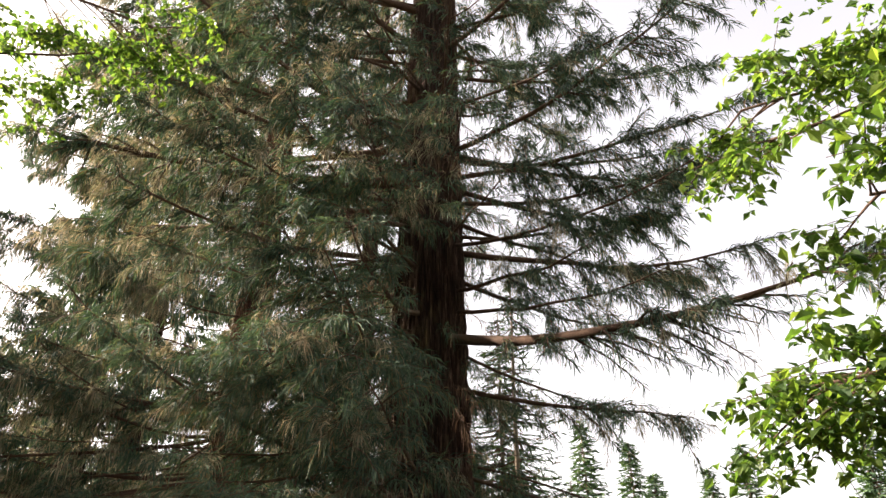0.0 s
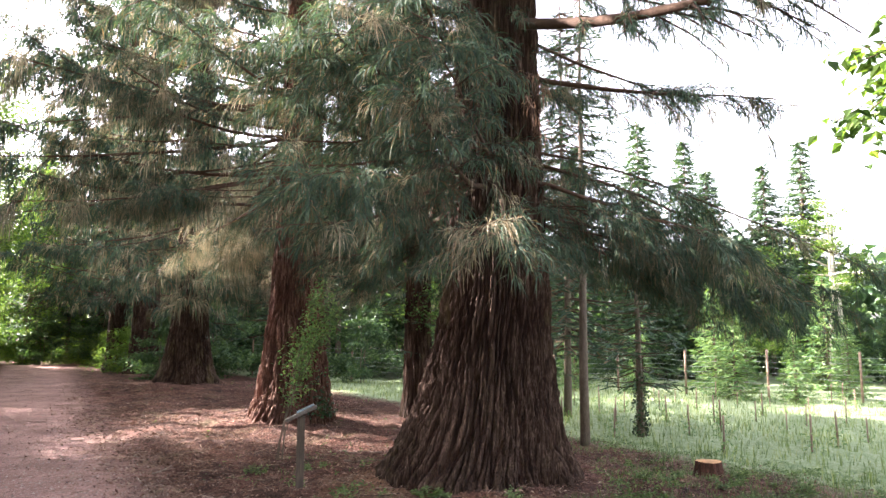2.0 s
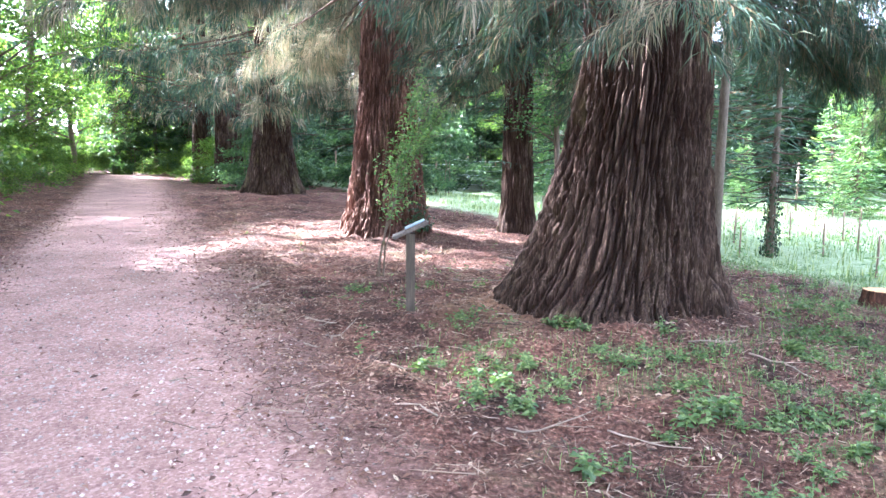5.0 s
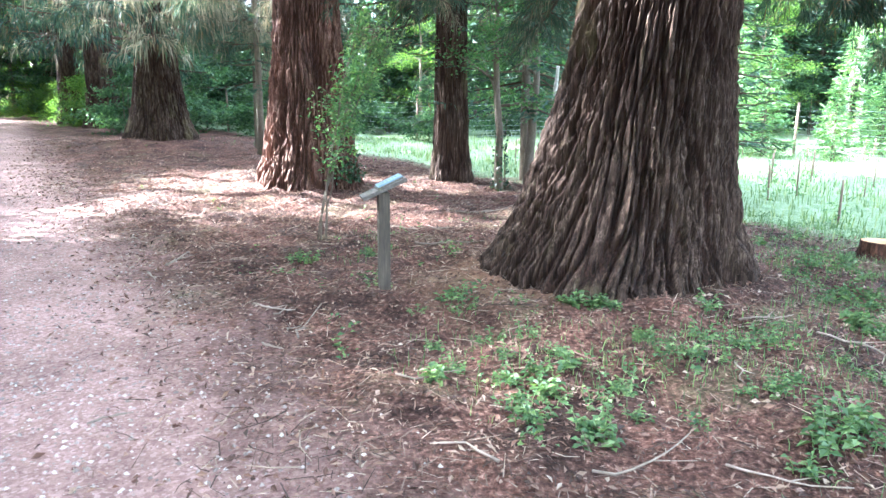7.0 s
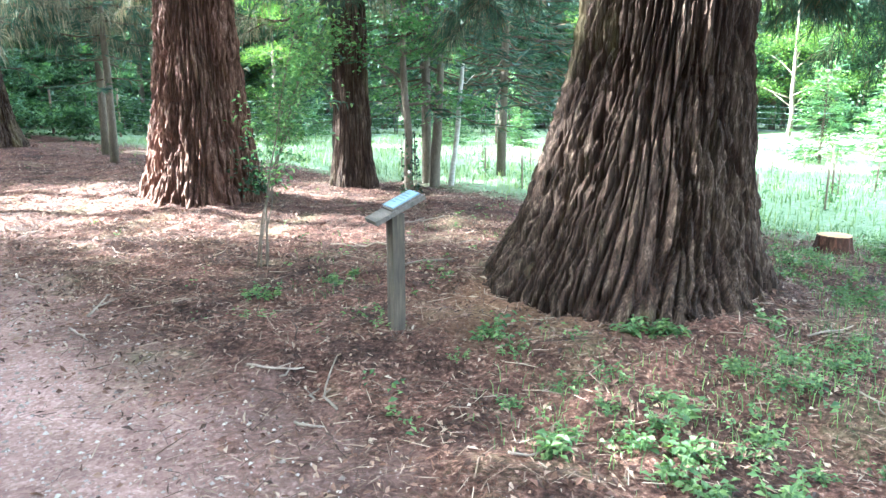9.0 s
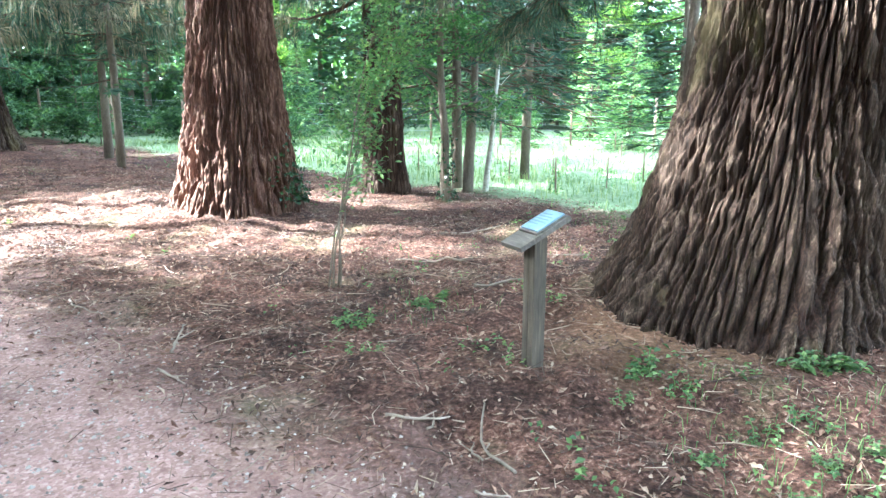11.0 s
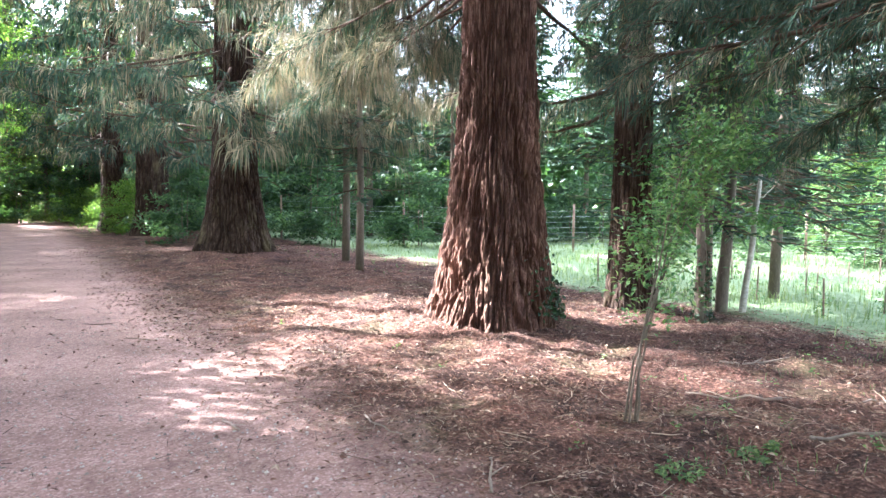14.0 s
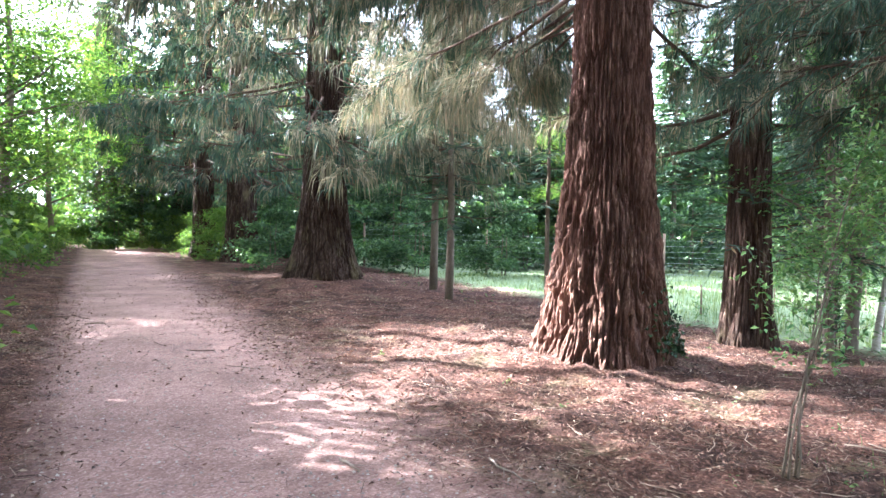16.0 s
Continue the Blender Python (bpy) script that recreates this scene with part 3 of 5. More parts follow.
sequoia("massive furrowed redwood beside the track, flared at the base", None,
        ((-0.4, -0.05, 0.3, 0.8, 1.4, 2.2, 5.3, 10, 32), (1.24, 1.13, 0.94, 0.79, 0.68, 0.59, 0.49, 0.40, 0.08)),
        ((-0.4, 0.0, 0.8, 2.0, 24), (-0.42, -0.42, -0.32, -0.2, -0.1), (8.5, 8.5, 8.5, 8.52, 8.6)), 84, 0.085, rows_near, 3,
        dict(count=140, z_low=3.1, z_high=30, reach=3.7, bias=0.25, power=2.1, gap=((345, 70, 5.8), (185, 38, 6.4)), free=(228, 238, 250, 130, 115, 95)), dict(per_metre=8, each=74, cord=0.20, width=0.0075, hang=0.8, thick=0.034, dead=0.12),
        low=((-50, 5.2, 4.9, -0.42, 0.24), (-40, 6.6, 4.0, -0.3, 0.3), (-15, 7.4, 4.0, -0.25, 0.3), (8, 8.4, 3.8, -0.2, 0.25), (-30, 9.2, 3.8, -0.2, 0.3), (-20, 3.3, 2.0, -0.5, 0.1), (12, 3.1, 2.1, -0.4, 0.05), (40, 3.2, 2.6, -0.4, 0.05), (25, 2.9, 2.2, -0.35, 0.05), (-12, 3.0, 3.0, -0.12, -0.26), (-2, 2.8, 3.4, -0.1, -0.22), (6, 3.3, 3.8, -0.15, -0.25), (14, 2.9, 3.2, -0.1, -0.3), (22, 3.2, 3.4, -0.15, -0.28), (30, 2.9, 2.8, -0.1, -0.3), (-22, 3.0, 2.4, -0.1, -0.2), (18, 3.6, 4.0, -0.15, -0.28), (2, 3.7, 4.1, -0.15, -0.26), (10, 2.7, 2.6, -0.15, -0.2), (-12, 4.6, 2.6, -0.3, 0.1, 0.3), (22, 5.2, 2.8, -0.3, 0.1, 0.3), (-38, 5.6, 3.0, -0.3, 0.2, 0.3), (220, 4.8, 3.0, -0.3, 0.2), (240, 5.2, 2.8, -0.3, 0.35), 
             (228, 3.6, 2.6, -0.4, 0.1), (246, 4.2, 2.4, -0.35, 0.2), (225, 4.0, 2.8, -0.42, 0.15), (235, 6.4, 3.6, -0.25, 0.3), (222, 6.9, 4.0, -0.25, 0.3), (208, 6.4, 4.0, -0.25, 0.25), (210, 5.8, 3.4, -0.25, 0.2),
             (184, 6.6, 4.4, -0.3, 0.25), (245, 7.4, 4.0, -0.2, 0.3), (230, 8.2, 4.5, -0.2, 0.3), (212, 8.0, 4.5, -0.2, 0.3), (200, 8.8, 4.4, -0.2, 0.3), (238, 9.4, 4.2, -0.15, 0.3), (255, 6.6, 3.0, -0.3, 0.3), (225, 10.4, 4.6, -0.15, 0.25), (208, 11.4, 4.6, -0.15, 0.25), (236, 12.4, 4.3, -0.1, 0.25), (195, 10.2, 4.5, -0.15, 0.25), (218, 13.2, 4.2, -0.1, 0.25),
             (178, 7.4, 5.2, -0.15, 0.2, 0.3), (190, 7.8, 5.4, -0.15, 0.2, 0.4), (172, 8.6, 5.2, -0.15, 0.2, 0.3), (186, 9.4, 5.2, -0.12, 0.2, 0.4), (180, 10.6, 5.0, -0.1, 0.2, 0.3), (194, 11.6, 5.0, -0.1, 0.2, 0.3), (176, 12.6, 4.8, -0.1, 0.2),
             (-8, 6.6, 4.2, -0.3, 0.25, 0.3), (-28, 7.8, 4.4, -0.25, 0.25), (15, 7.2, 4.0, -0.3, 0.25), (-45, 8.2, 4.4, -0.25, 0.3), (0, 10.0, 4.2, -0.2, 0.25), (-25, 11.0, 4.4, -0.2, 0.25), (-50, 10.4, 4.2, -0.2, 0.3), (-10, 12.4, 4.0, -0.15, 0.25)), hugging=95, low_z=2.9)
sequoia("tall red-barked redwood with sunlit litter at its foot", None,
        ((-0.4, -0.05, 0.3, 0.8, 1.2, 2.0, 3.3, 8, 32), (0.95, 0.86, 0.74, 0.66, 0.60, 0.51, 0.44, 0.37, 0.08)),
        ((-0.4, 0.0, 24), (-4.12, -4.12, -4.0), (13.7, 13.7, 13.8)), 58, 0.085, rows_mid, 11,
        dict(count=130, z_low=4.1, z_high=30, reach=5.5, power=1.6, steep=0.3, gap=((167, 30, 9), (275, 42, 8), (335, 35, 7), (185, 14, 6.5)), free=(212, 100, 130, 60, 222, 30, 205)), dict(per_metre=6.5, each=48, cord=0.28, width=0.011, hang=1.3, thick=0.024, dead=0.3),
        low=((215, 5.4, 5.4, -0.3, 0.1), (204, 5.0, 5.5, -0.28, 0.08), (208, 4.6, 4.8, -0.28, 0.05), (222, 4.6, 4.8, -0.3, 0.05), (212, 6.2, 5.6, -0.28, 0.05),
             (125, 4.4, 4.4, -0.12, -0.1, 0.65), (134, 4.9, 4.8, -0.12, -0.1, 0.65), (118, 5.3, 5.0, -0.15, -0.1, 0.65), (112, 4.1, 4.0, -0.12, -0.1, 0.65), (130, 4.0, 3.6, -0.1, -0.1, 0.65), (122, 6.0, 5.2, -0.2, -0.1, 0.65), (138, 5.6, 5.0, -0.15, -0.1, 0.65), (106, 4.9, 4.4, -0.2, -0.08, 0.6), (142, 4.4, 4.4, -0.12, -0.1, 0.6), (128, 5.0, 5.6, -0.12, -0.12, 0.7), (205, 9, 5.5, -0.2, 0.15), (190, 10, 5.5, -0.2, 0.15), (215, 11, 5.5, -0.2, 0.15), (200, 12.5, 5.2, -0.15, 0.15), (180, 12, 5.4, -0.2, 0.15), (195, 14, 5.2, -0.15, 0.15),
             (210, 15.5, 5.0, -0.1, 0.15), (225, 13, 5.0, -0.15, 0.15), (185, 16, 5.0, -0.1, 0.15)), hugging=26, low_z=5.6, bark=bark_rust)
sequoia("broad dark redwood trunk half hidden by drooping branches", None,
        ((-0.5, 0.0, 0.4, 1.0, 2.0, 3.5, 8, 32), (1.05, 0.98, 0.84, 0.72, 0.60, 0.52, 0.42, 0.08)),
        ((-0.5, 24), (-10.4, -10.3), (23.0, 23.1)), 48, 0.06, np.concatenate([np.arange(-0.5, 4.5, 0.05), np.geomspace(4.7, 32, 18)]), 19,
        dict(count=160, z_low=3.0, z_high=30, reach=5.6, steep=0.32, power=1.15), dict(per_metre=5, each=28, cord=0.36, width=0.024, hang=1.3, thick=0.026, dead=0.22, singly=False),
        low=((280, 4.6, 4.5, -0.4, 0.1), (330, 4.4, 4.6, -0.4, 0.1), (0, 4.2, 4.4, -0.4, 0.1), (250, 5, 4.0, -0.35, 0.1), (310, 5.2, 4.6, -0.4, 0.0, 0.8), (290, 4.2, 4.2, -0.4, 0.0, 0.6), (345, 5.4, 4.8, -0.38, 0.0, 0.85), (322, 4.8, 4.4, -0.4, -0.02, 0.9), (335, 6.0, 5.0, -0.38, -0.05, 0.9), (352, 4.6, 4.4, -0.38, 0.0, 0.8)))
for x, y, r, seed in ((-16.1, 31.2, 0.56, 23), (-19.3, 34.6, 0.45, 29), (-24.2, 42.3, 0.62, 31)):
    sequoia("distant straight redwood at the bend of the track", None,
            ((-0.5, 0.0, 0.6, 2.0, 8, 32), (r * 1.5, r * 1.35, r * 1.1, r, r * 0.8, 0.08)), ((-0.5, 24), (x, x), (y, y)), 24, 0.05, rows_far, seed,
            dict(count=110, z_low=3.2, z_high=30, reach=4.8), dict(per_metre=3.5, each=14, cord=0.45, width=0.045, hang=1.2, thick=0.04, dead=0.15, singly=False))
sequoia("slim redwood at the edge of the meadow", None,
        ((-0.6, -0.2, 0.3, 1.0, 3.0, 8, 32), (0.44, 0.40, 0.34, 0.31, 0.27, 0.22, 0.06)), ((-0.6, 20), (-1.95, -1.85), (15.7, 15.7)), 24, 0.04, rows_far, 37,
        dict(count=64, z_low=2.8, z_high=26, reach=2.7), dict(per_metre=6, each=26, cord=0.3, width=0.016, hang=1.5, thick=0.035, dead=0.5, singly=False))

# ---- other trees ----


def spruce(label, height, radius, seed, whorls, per, width, mat, bare=0.1, category="tree", name="spruce_tree", trunk_r=0.05, twig=0.3, group="", slope=-0.25):
    tree = thing(name, label, category, group)
    rs = np.random.RandomState(seed)
    k = 8
    line = np.column_stack([rs.normal(size=k).cumsum() * 0.012 * height / 6, rs.normal(size=k).cumsum() * 0.012 * height / 6, np.linspace(-0.2, height, k)])
    piece("trunk", mesh_from("trunk", *tubes(line[None], np.linspace(trunk_r, trunk_r * 0.15, k)[None], 9), bark_grey, True), tree)
    wood, green = [], []
    for j in range(whorls):
        h = height * (bare + (1 - bare) * (j + 0.4 * rs.rand()) / whorls)
        ln = radius * (1 - (h / height - bare) / (1.02 - bare)) ** 0.85 + 0.05
        for b in range(per):
            az = j * 0.9 + b * 2 * math.pi / per + rs.normal() * 0.25
            q = h / height * (k - 1)
            at = line[min(int(q), k - 1)].copy()
            at[2] = h + rs.normal() * 0.04
            bl = limb_line(at, az, ln * rs.uniform(0.7, 1.12), slope * rs.uniform(0.5, 1.4), -slope * 0.8, rs, 6)
            wood.append(tubes(bl[None, ::2], np.linspace(trunk_r * 0.22, 0.003, 3)[None], 3))
            m = max(4, int(ln * 16 * 0.3 / twig))
            sh, _ = side_shoots(bl, 0.004, rs, m, twig * 1.3, 0.25, 0.08, 2 if twig > 0.5 else 3)
            w = unit(np.cross(sh[:, -1] - sh[:, 0], (0, 0, 1.0)) + rs.normal(size=(m, 3)) * 0.35)
            green.append(ribbons(sh, (width * 0.6, width, width * 0.3) if twig <= 0.5 else (width, width * 0.4), w))
    piece("branchwork", mesh_from("branchwork", *join(*wood), bark_limb), tree)
    piece("crown", mesh_from("crown", *join(*green), mat), tree)
    return tree


def broadleaf(label, height, radius, seed, twigs, per, size, mat, trunk_r=0.12, low=0.3, name="broadleaf_tree", category="tree", group="", bark=None, stems=1, lean=0.0, layer=0.16):
    """A deciduous tree: forking limbs with flat layers of leaves round the twig ends."""
    tree = thing(name, label, category, group)
    rs = np.random.RandomState(seed)
    wood, tips = [], []
    k = 9
    for st in range(stems):
        a0 = st * 2.4 + rs.rand()
        off = 0.0 if stems == 1 else trunk_r * 2.2
        t = np.linspace(0, 1, k)
        wob = np.cumsum(rs.normal(size=(k, 2)), 0) * 0.018 * height * 0.4
        line = np.column_stack([math.cos(a0) * off + wob[:, 0] + lean * t ** 1.5 * height, math.sin(a0) * off + wob[:, 1], -0.25 + t * (height * 0.92 + 0.25)])
        wood.append(tubes(line[None], np.linspace(trunk_r, trunk_r * 0.18, k)[None], 9))
        for j in range(max(6, int(height * 2.4 / stems))):
            f = low + (0.97 - low) * rs.rand()
            q = f * (k - 1)
            i = min(int(q), k - 2)
            at = line[i] * (1 - q + i) + line[i + 1] * (q - i)
            ln = radius * rs.uniform(0.55, 1.1) * (1.15 - 0.65 * (f - low) / (1 - low))
            bl = limb_line(at, j * 2.4 + rs.normal() * 0.4, ln, rs.uniform(0.05, 0.6), rs.uniform(-0.25, 0.1), rs, 7)
            wood.append(tubes(bl[None, ::2], np.linspace(trunk_r * 0.33, 0.006, 4)[None], 4))
            sh, rad = side_shoots(bl, trunk_r * 0.08, rs, 6, ln * 0.45, 0.15, 0.25, 4)
            if radius > 1.8 and twigs < 700:
                wood.append(tubes(sh, rad, 3))
            tips.append(sh.reshape(-1, 3))
            tips.append(bl[3:])
    tips = np.concatenate(tips)
    c = tips[rs.randint(len(tips), size=twigs)] + rs.normal(size=(twigs, 3)) * (0.1 * radius, 0.1 * radius, 0.05 * radius)
    n = twigs * per
    pos = np.repeat(c, per, 0) + rs.normal(size=(n, 3)) * np.array((1, 1, 0.38)) * layer * max(1.0, radius * 0.55)
    az = rs.rand(n) * 2 * np.pi
    ways = np.column_stack([np.cos(az), np.sin(az), rs.normal(-0.25, 0.3, n)])
    ups = np.column_stack([rs.normal(size=(n, 2)) * 0.45, np.ones(n)])
    sz = size * rs.uniform(0.65, 1.25, n)
    piece("trunk", mesh_from("trunk", *join(*wood), bark or bark_grey, True), tree)
    piece("crown", mesh_from("crown", *leaves(pos, ways, ups, sz, sz * 0.62), mat), tree)
    return tree


def stand(tree, x, y, turn=0.0, size=1.0, sink=0.0):
    tree.matrix_basis = Matrix.Translation((x, y, gz(x, y) - sink)) @ Matrix.Rotation(turn, 4, "Z") @ Matrix.Diagonal((size, size, size, 1))
    return tree


def repeat(tree, spots, rs):
    """The tree at the first spot, copies at the others; each spot: x, y, size."""
    for j, (x, y, size) in enumerate(spots):
        turn = rs.rand() * 6.28
        if j == 0:
            stand(tree, x, y, turn, size)
        else:
            ob = copy_thing(tree, Matrix())
            stand(ob, x, y, turn, size)


# slender trees along the meadow's edge
stand(broadleaf("slim holly with glossy leaves and ivy-clad stem", 5.0, 1.7, 41, 520, 9, 0.08, weed_green, 0.085, 0.26, "holly_tree"), -1.05, 15.0)
stand(spruce("bare-stemmed young conifer with grey-green upper branches", 8.5, 1.3, 42, 18, 5, 0.03, spruce_green, 0.36, trunk_r=0.085, twig=0.26), 1.22, 12.1)
stand(spruce("dark conifer with low sweeping branches", 9.5, 3.0, 43, 30, 6, 0.032, conifer_green, 0.16, trunk_r=0.1, twig=0.26, slope=-0.4), -0.5, 16.4)
stand(spruce("dark conifer with dense drooping branches", 11.0, 3.3, 44, 38, 8, 0.036, conifer_green, 0.16, trunk_r=0.11, twig=0.28, slope=-0.4), 1.6, 18.6)
stand(spruce("ivy-clad young conifer at the meadow fence", 5.2, 1.1, 45, 16, 5, 0.03, spruce_green, 0.18, trunk_r=0.08, twig=0.26), 2.57, 14.33)
stand(spruce("thin leaning conifer stem with sparse branches", 8.0, 1.6, 46, 16, 4, 0.035, conifer_green, 0.22, trunk_r=0.1, twig=0.3), -6.8, 20.4)
stand(spruce("dark thin conifer stem", 9.0, 1.8, 47, 18, 4, 0.035, conifer_green, 0.25, trunk_r=0.11, twig=0.3), -7.4, 22.4)
stand(spruce("thin red-brown conifer sapling", 6.0, 1.0, 48, 12, 4, 0.03, conifer_green, 0.35, trunk_r=0.055, twig=0.25), -4.7, 18.2)

# young trees out on the meadow
rs = np.random.RandomState(5)
young = spruce("pale green young spruce on the meadow", 4.2, 1.25, 51, 24, 9, 0.045, young_green, 0.04, twig=0.3, group="young trees on the meadow", name="young_spruce")
repeat(young, [(8.3, 26.4, 0.95), (9.6, 24.5, 0.6), (11.6, 20.8, 0.85), (5.0, 27.5, 0.55), (3.0, 30.0, 0.8), (12.5, 27.0, 0.7), (15.5, 22.5, 1.0), (9.0, 31.0, 1.1), (6.3, 33.0, 0.7), (18, 17, 0.8), (-2.5, 33, 0.9), (14, 32, 1.2), (11.0, 17.5, 0.5), (20.0, 26, 1.1)], rs)

# ---- woods round the meadow ----
tall = [spruce("tall dark conifer at the edge of the woods", 13.0, 2.5, 61 + j, 40, 9, 0.12, spruce_green, (0.12, 0.3, 0.42)[j], trunk_r=0.16, twig=0.52, group="conifers behind the meadow") for j in range(3)]
spots = [[], [], []]
edge = [(-30, 40), (-16, 42), (-6, 37), (4, 40), (12, 42), (22, 38), (32, 31), (42, 20), (50, 8)]
for row in range(2):
    for j in range(len(edge) - 1):
        (x0, y0), (x1, y1) = edge[j], edge[j + 1]
        m = int(math.hypot(x1 - x0, y1 - y0) / 3.4)
        for q in range(m):
            f = (q + rs.rand()) / m
            nx_, ny_ = unit(np.array((x0 + x1, y0 + y1), float))
            spots[(row + q + j) % 3 if row else rs.randint(2)].append((x0 + (x1 - x0) * f + nx_ * row * 4 + rs.normal(), y0 + (y1 - y0) * f + ny_ * row * 4 + rs.normal(), rs.uniform(0.7, 1.15)))
for tree, sp in zip(tall, spots):
    repeat(tree, sp, rs)
fork = broadleaf("pale-barked forked tree in front of the dark woods", 10.0, 2.2, 65, 500, 10, 0.14, beech_green, 0.17, 0.5, bark=bark_pale, stems=2)
stand(fork, 16.5, 36.5)
bush = broadleaf("leafy green undergrowth at the edge of the woods", 3.0, 1.7, 66, 280, 14, 0.16, bush_green, 0.03, 0.06, "bush", "bush", "undergrowth", stems=2, layer=0.24)
sp = []
for j in range(len(edge) - 1):
    (x0, y0), (x1, y1) = edge[j], edge[j + 1]
    m = int(math.hypot(x1 - x0, y1 - y0) / 2.6)
    sp += [(x0 + (x1 - x0) * (q + rs.rand()) / m, y0 + (y1 - y0) * (q + rs.rand()) / m - 1.5 + rs.normal(), rs.uniform(0.7, 1.3)) for q in range(m)]
sp += [(-9, 29.5, 0.9), (-12.5, 30, 1.0), (-14, 34, 1.2), (-6, 30.5, 0.9), (-3, 31, 0.8), (-13.5, 27.5, 0.8), (-17.5, 36, 1.1), (-10.5, 33.5, 1.3)]
repeat(bush, sp, rs)

# ---- broadleaved woods on the other side of the track ----
beeches = [broadleaf("fresh green beech in backlight beside the track", 10.0 + 2 * j, 3.2, 71 + j, 1200, 11, 0.125, beech_green, 0.13 + 0.02 * j, 0.14, group="beeches beside the track", layer=0.2) for j in range(2)]
# trees before s = 20 stand mostly unseen, sized to block the sun
SPOTS_L = [(8.5, -5.4, 0.85), (11.2, -5.8, 0.8), (13.4, -5.2, 0.85), (15.4, -6.2, 0.9), (17.2, -5.4, 0.84), (19.3, -5.6, 0.73), (13.0, -8.4, 0.8), (29.5, -5.2, 1.0), (33, -4.6, 1.3), (38, -4.2, 1.35), (43, -3.0, 1.1), (48, -1.0, 1.1), (52, 2.0, 1.1), (47, 5.5, 1.0), (36, -10, 1.2), (33, -8.6, 1.1),
           (12, -10, 1.1), (15.0, -10.5, 1.1), (21.5, -9.8, 0.75), (6, -7.5, 1.0), (5, -12, 1.2), (1, -5.5, 1.0), (57, 6, 1.3), (-4, -6.5, 1.1), (40, -12, 1.4), (46, -9, 1.4), (58, 12, 1.4), (52, 8, 1.2), (22.6, -4.6, 0.42), (24.8, -4.8, 0.45), (23.6, -7.2, 0.5)]
sp = [[], []]
for j, (s, n, size) in enumerate(SPOTS_L):
    x, y = along(s, n)
    sp[j % 2].append((x, y, size))
sp[0] += [(20, 33, 0.9), (27, 30, 0.8), (12.5, 37.5, 0.75), (33, 25, 0.9), (-3.5, 34.5, 0.7), (24, 35, 1.0)]
for tree, q in zip(beeches, sp):
    repeat(tree, q, rs)
# taller beeches behind them, mostly out of view, added as shade; open only where the sun slants in to the foot of the
# middle giant
tall_shade_beech = broadleaf("tall leafy beech added to shade the track", 14.5, 3.9, 77, 2100, 12, 0.135, beech_green, 0.19, 0.2, group="tall beeches beside the track", layer=0.2)
sp = []
for n_, first in ((-7.2, 3.0), (-11.0, 4.5)):
    for s in np.arange(first, 52, 3.3):
        off = (s - 12.6) * 0.652 + (n_ - 2.2) * 0.70
        if abs(off) > 3.1 and not (s > 31 and n_ > -9):
            x, y = along(s + rs.normal() * 0.4, n_ + rs.normal() * 0.4)
            sp.append((x, y, rs.uniform(0.58, 0.73) if s < 31 else rs.uniform(0.85, 1.05)))
repeat(tall_shade_beech, sp, rs)
# added only to cut the sun off behind the lit patch
high_shade_beech = broadleaf("high-crowned beech with a bare trunk, added to shade the floor", 15.0, 3.4, 78, 900, 12, 0.135, beech_green, 0.16, 0.64, group="high-crowned beeches beside the track", layer=0.2)
repeat(high_shade_beech, [(*along(s, n), size) for s, n, size in ((23.6, -7.2, 1.14), (26.6, -7.4, 1.12))], rs)
# small copies added to block the low sun from the track
repeat(copy_thing(beeches[0], Matrix()), [(*along(s, n), size) for s, n, size in ((25.4, -6.6, 0.66), (27.6, -6.6, 0.68), (23.4, -6.6, 0.60), (21.6, -6.4, 0.56))], rs)
hedge = broadleaf("low beech undergrowth along the track", 2.2, 1.5, 75, 340, 12, 0.10, beech_green, 0.022, 0.05, "bush", "bush", "undergrowth", stems=2, layer=0.2)
sp = []
# bushes before s = 21 are enlarged to shade the track
for s in np.arange(13.5, 56, 2.5):
    x, y = along(s, (-5.0 if s < 21 else -3.9) - 0.7 * rs.rand() + max(0.0, (s - 34) * 0.06))
    sp.append((x, y, rs.uniform(0.75, 1.15) * (1.5 if s < 21 else 1.0)))
# oversized bushes out of view, added to keep sun off the near track
for s in np.arange(8.0, 15.0, 1.3):
    x, y = along(s, -7.4 - 0.5 * rs.rand())
    sp.append((x, y, rs.uniform(1.8, 2.1)))
for n_ in np.arange(-4.5, 3.5, 1.6):
    x, y = along(47.5 + rs.rand() * 2, n_)
    sp.append((x, y, rs.uniform(0.8, 1.2)))
for s in np.arange(36, 56, 2.0):
    x, y = along(s, 3.2 + rs.rand())
    sp.append((x, y, rs.uniform(0.7, 1.1)))
repeat(hedge, sp, rs)

# thicket between the stems of the woods
n = 15000
leg = rs.randint(len(edge) - 1, size=n)
f = rs.rand(n)
e0, e1 = np.array(edge, float)[leg], np.array(edge, float)[leg + 1]
xy = e0 * (1 - f[:, None]) + e1 * f[:, None]
xy = xy + unit(xy) * rs.uniform(3, 11, n)[:, None]
c = np.column_stack([xy, ground_z(xy[:, 0], xy[:, 1]) + 6.0 * rs.rand(n) ** 1.3])
w = leaves(c, rnd_dirs(rs, n), rnd_dirs(rs, n), 0.75, 0.5)
tagged(new("thicket", mesh_from("thicket", *w, bush_green)), "dense shady thicket behind the meadow", "woods", kind="stuff")

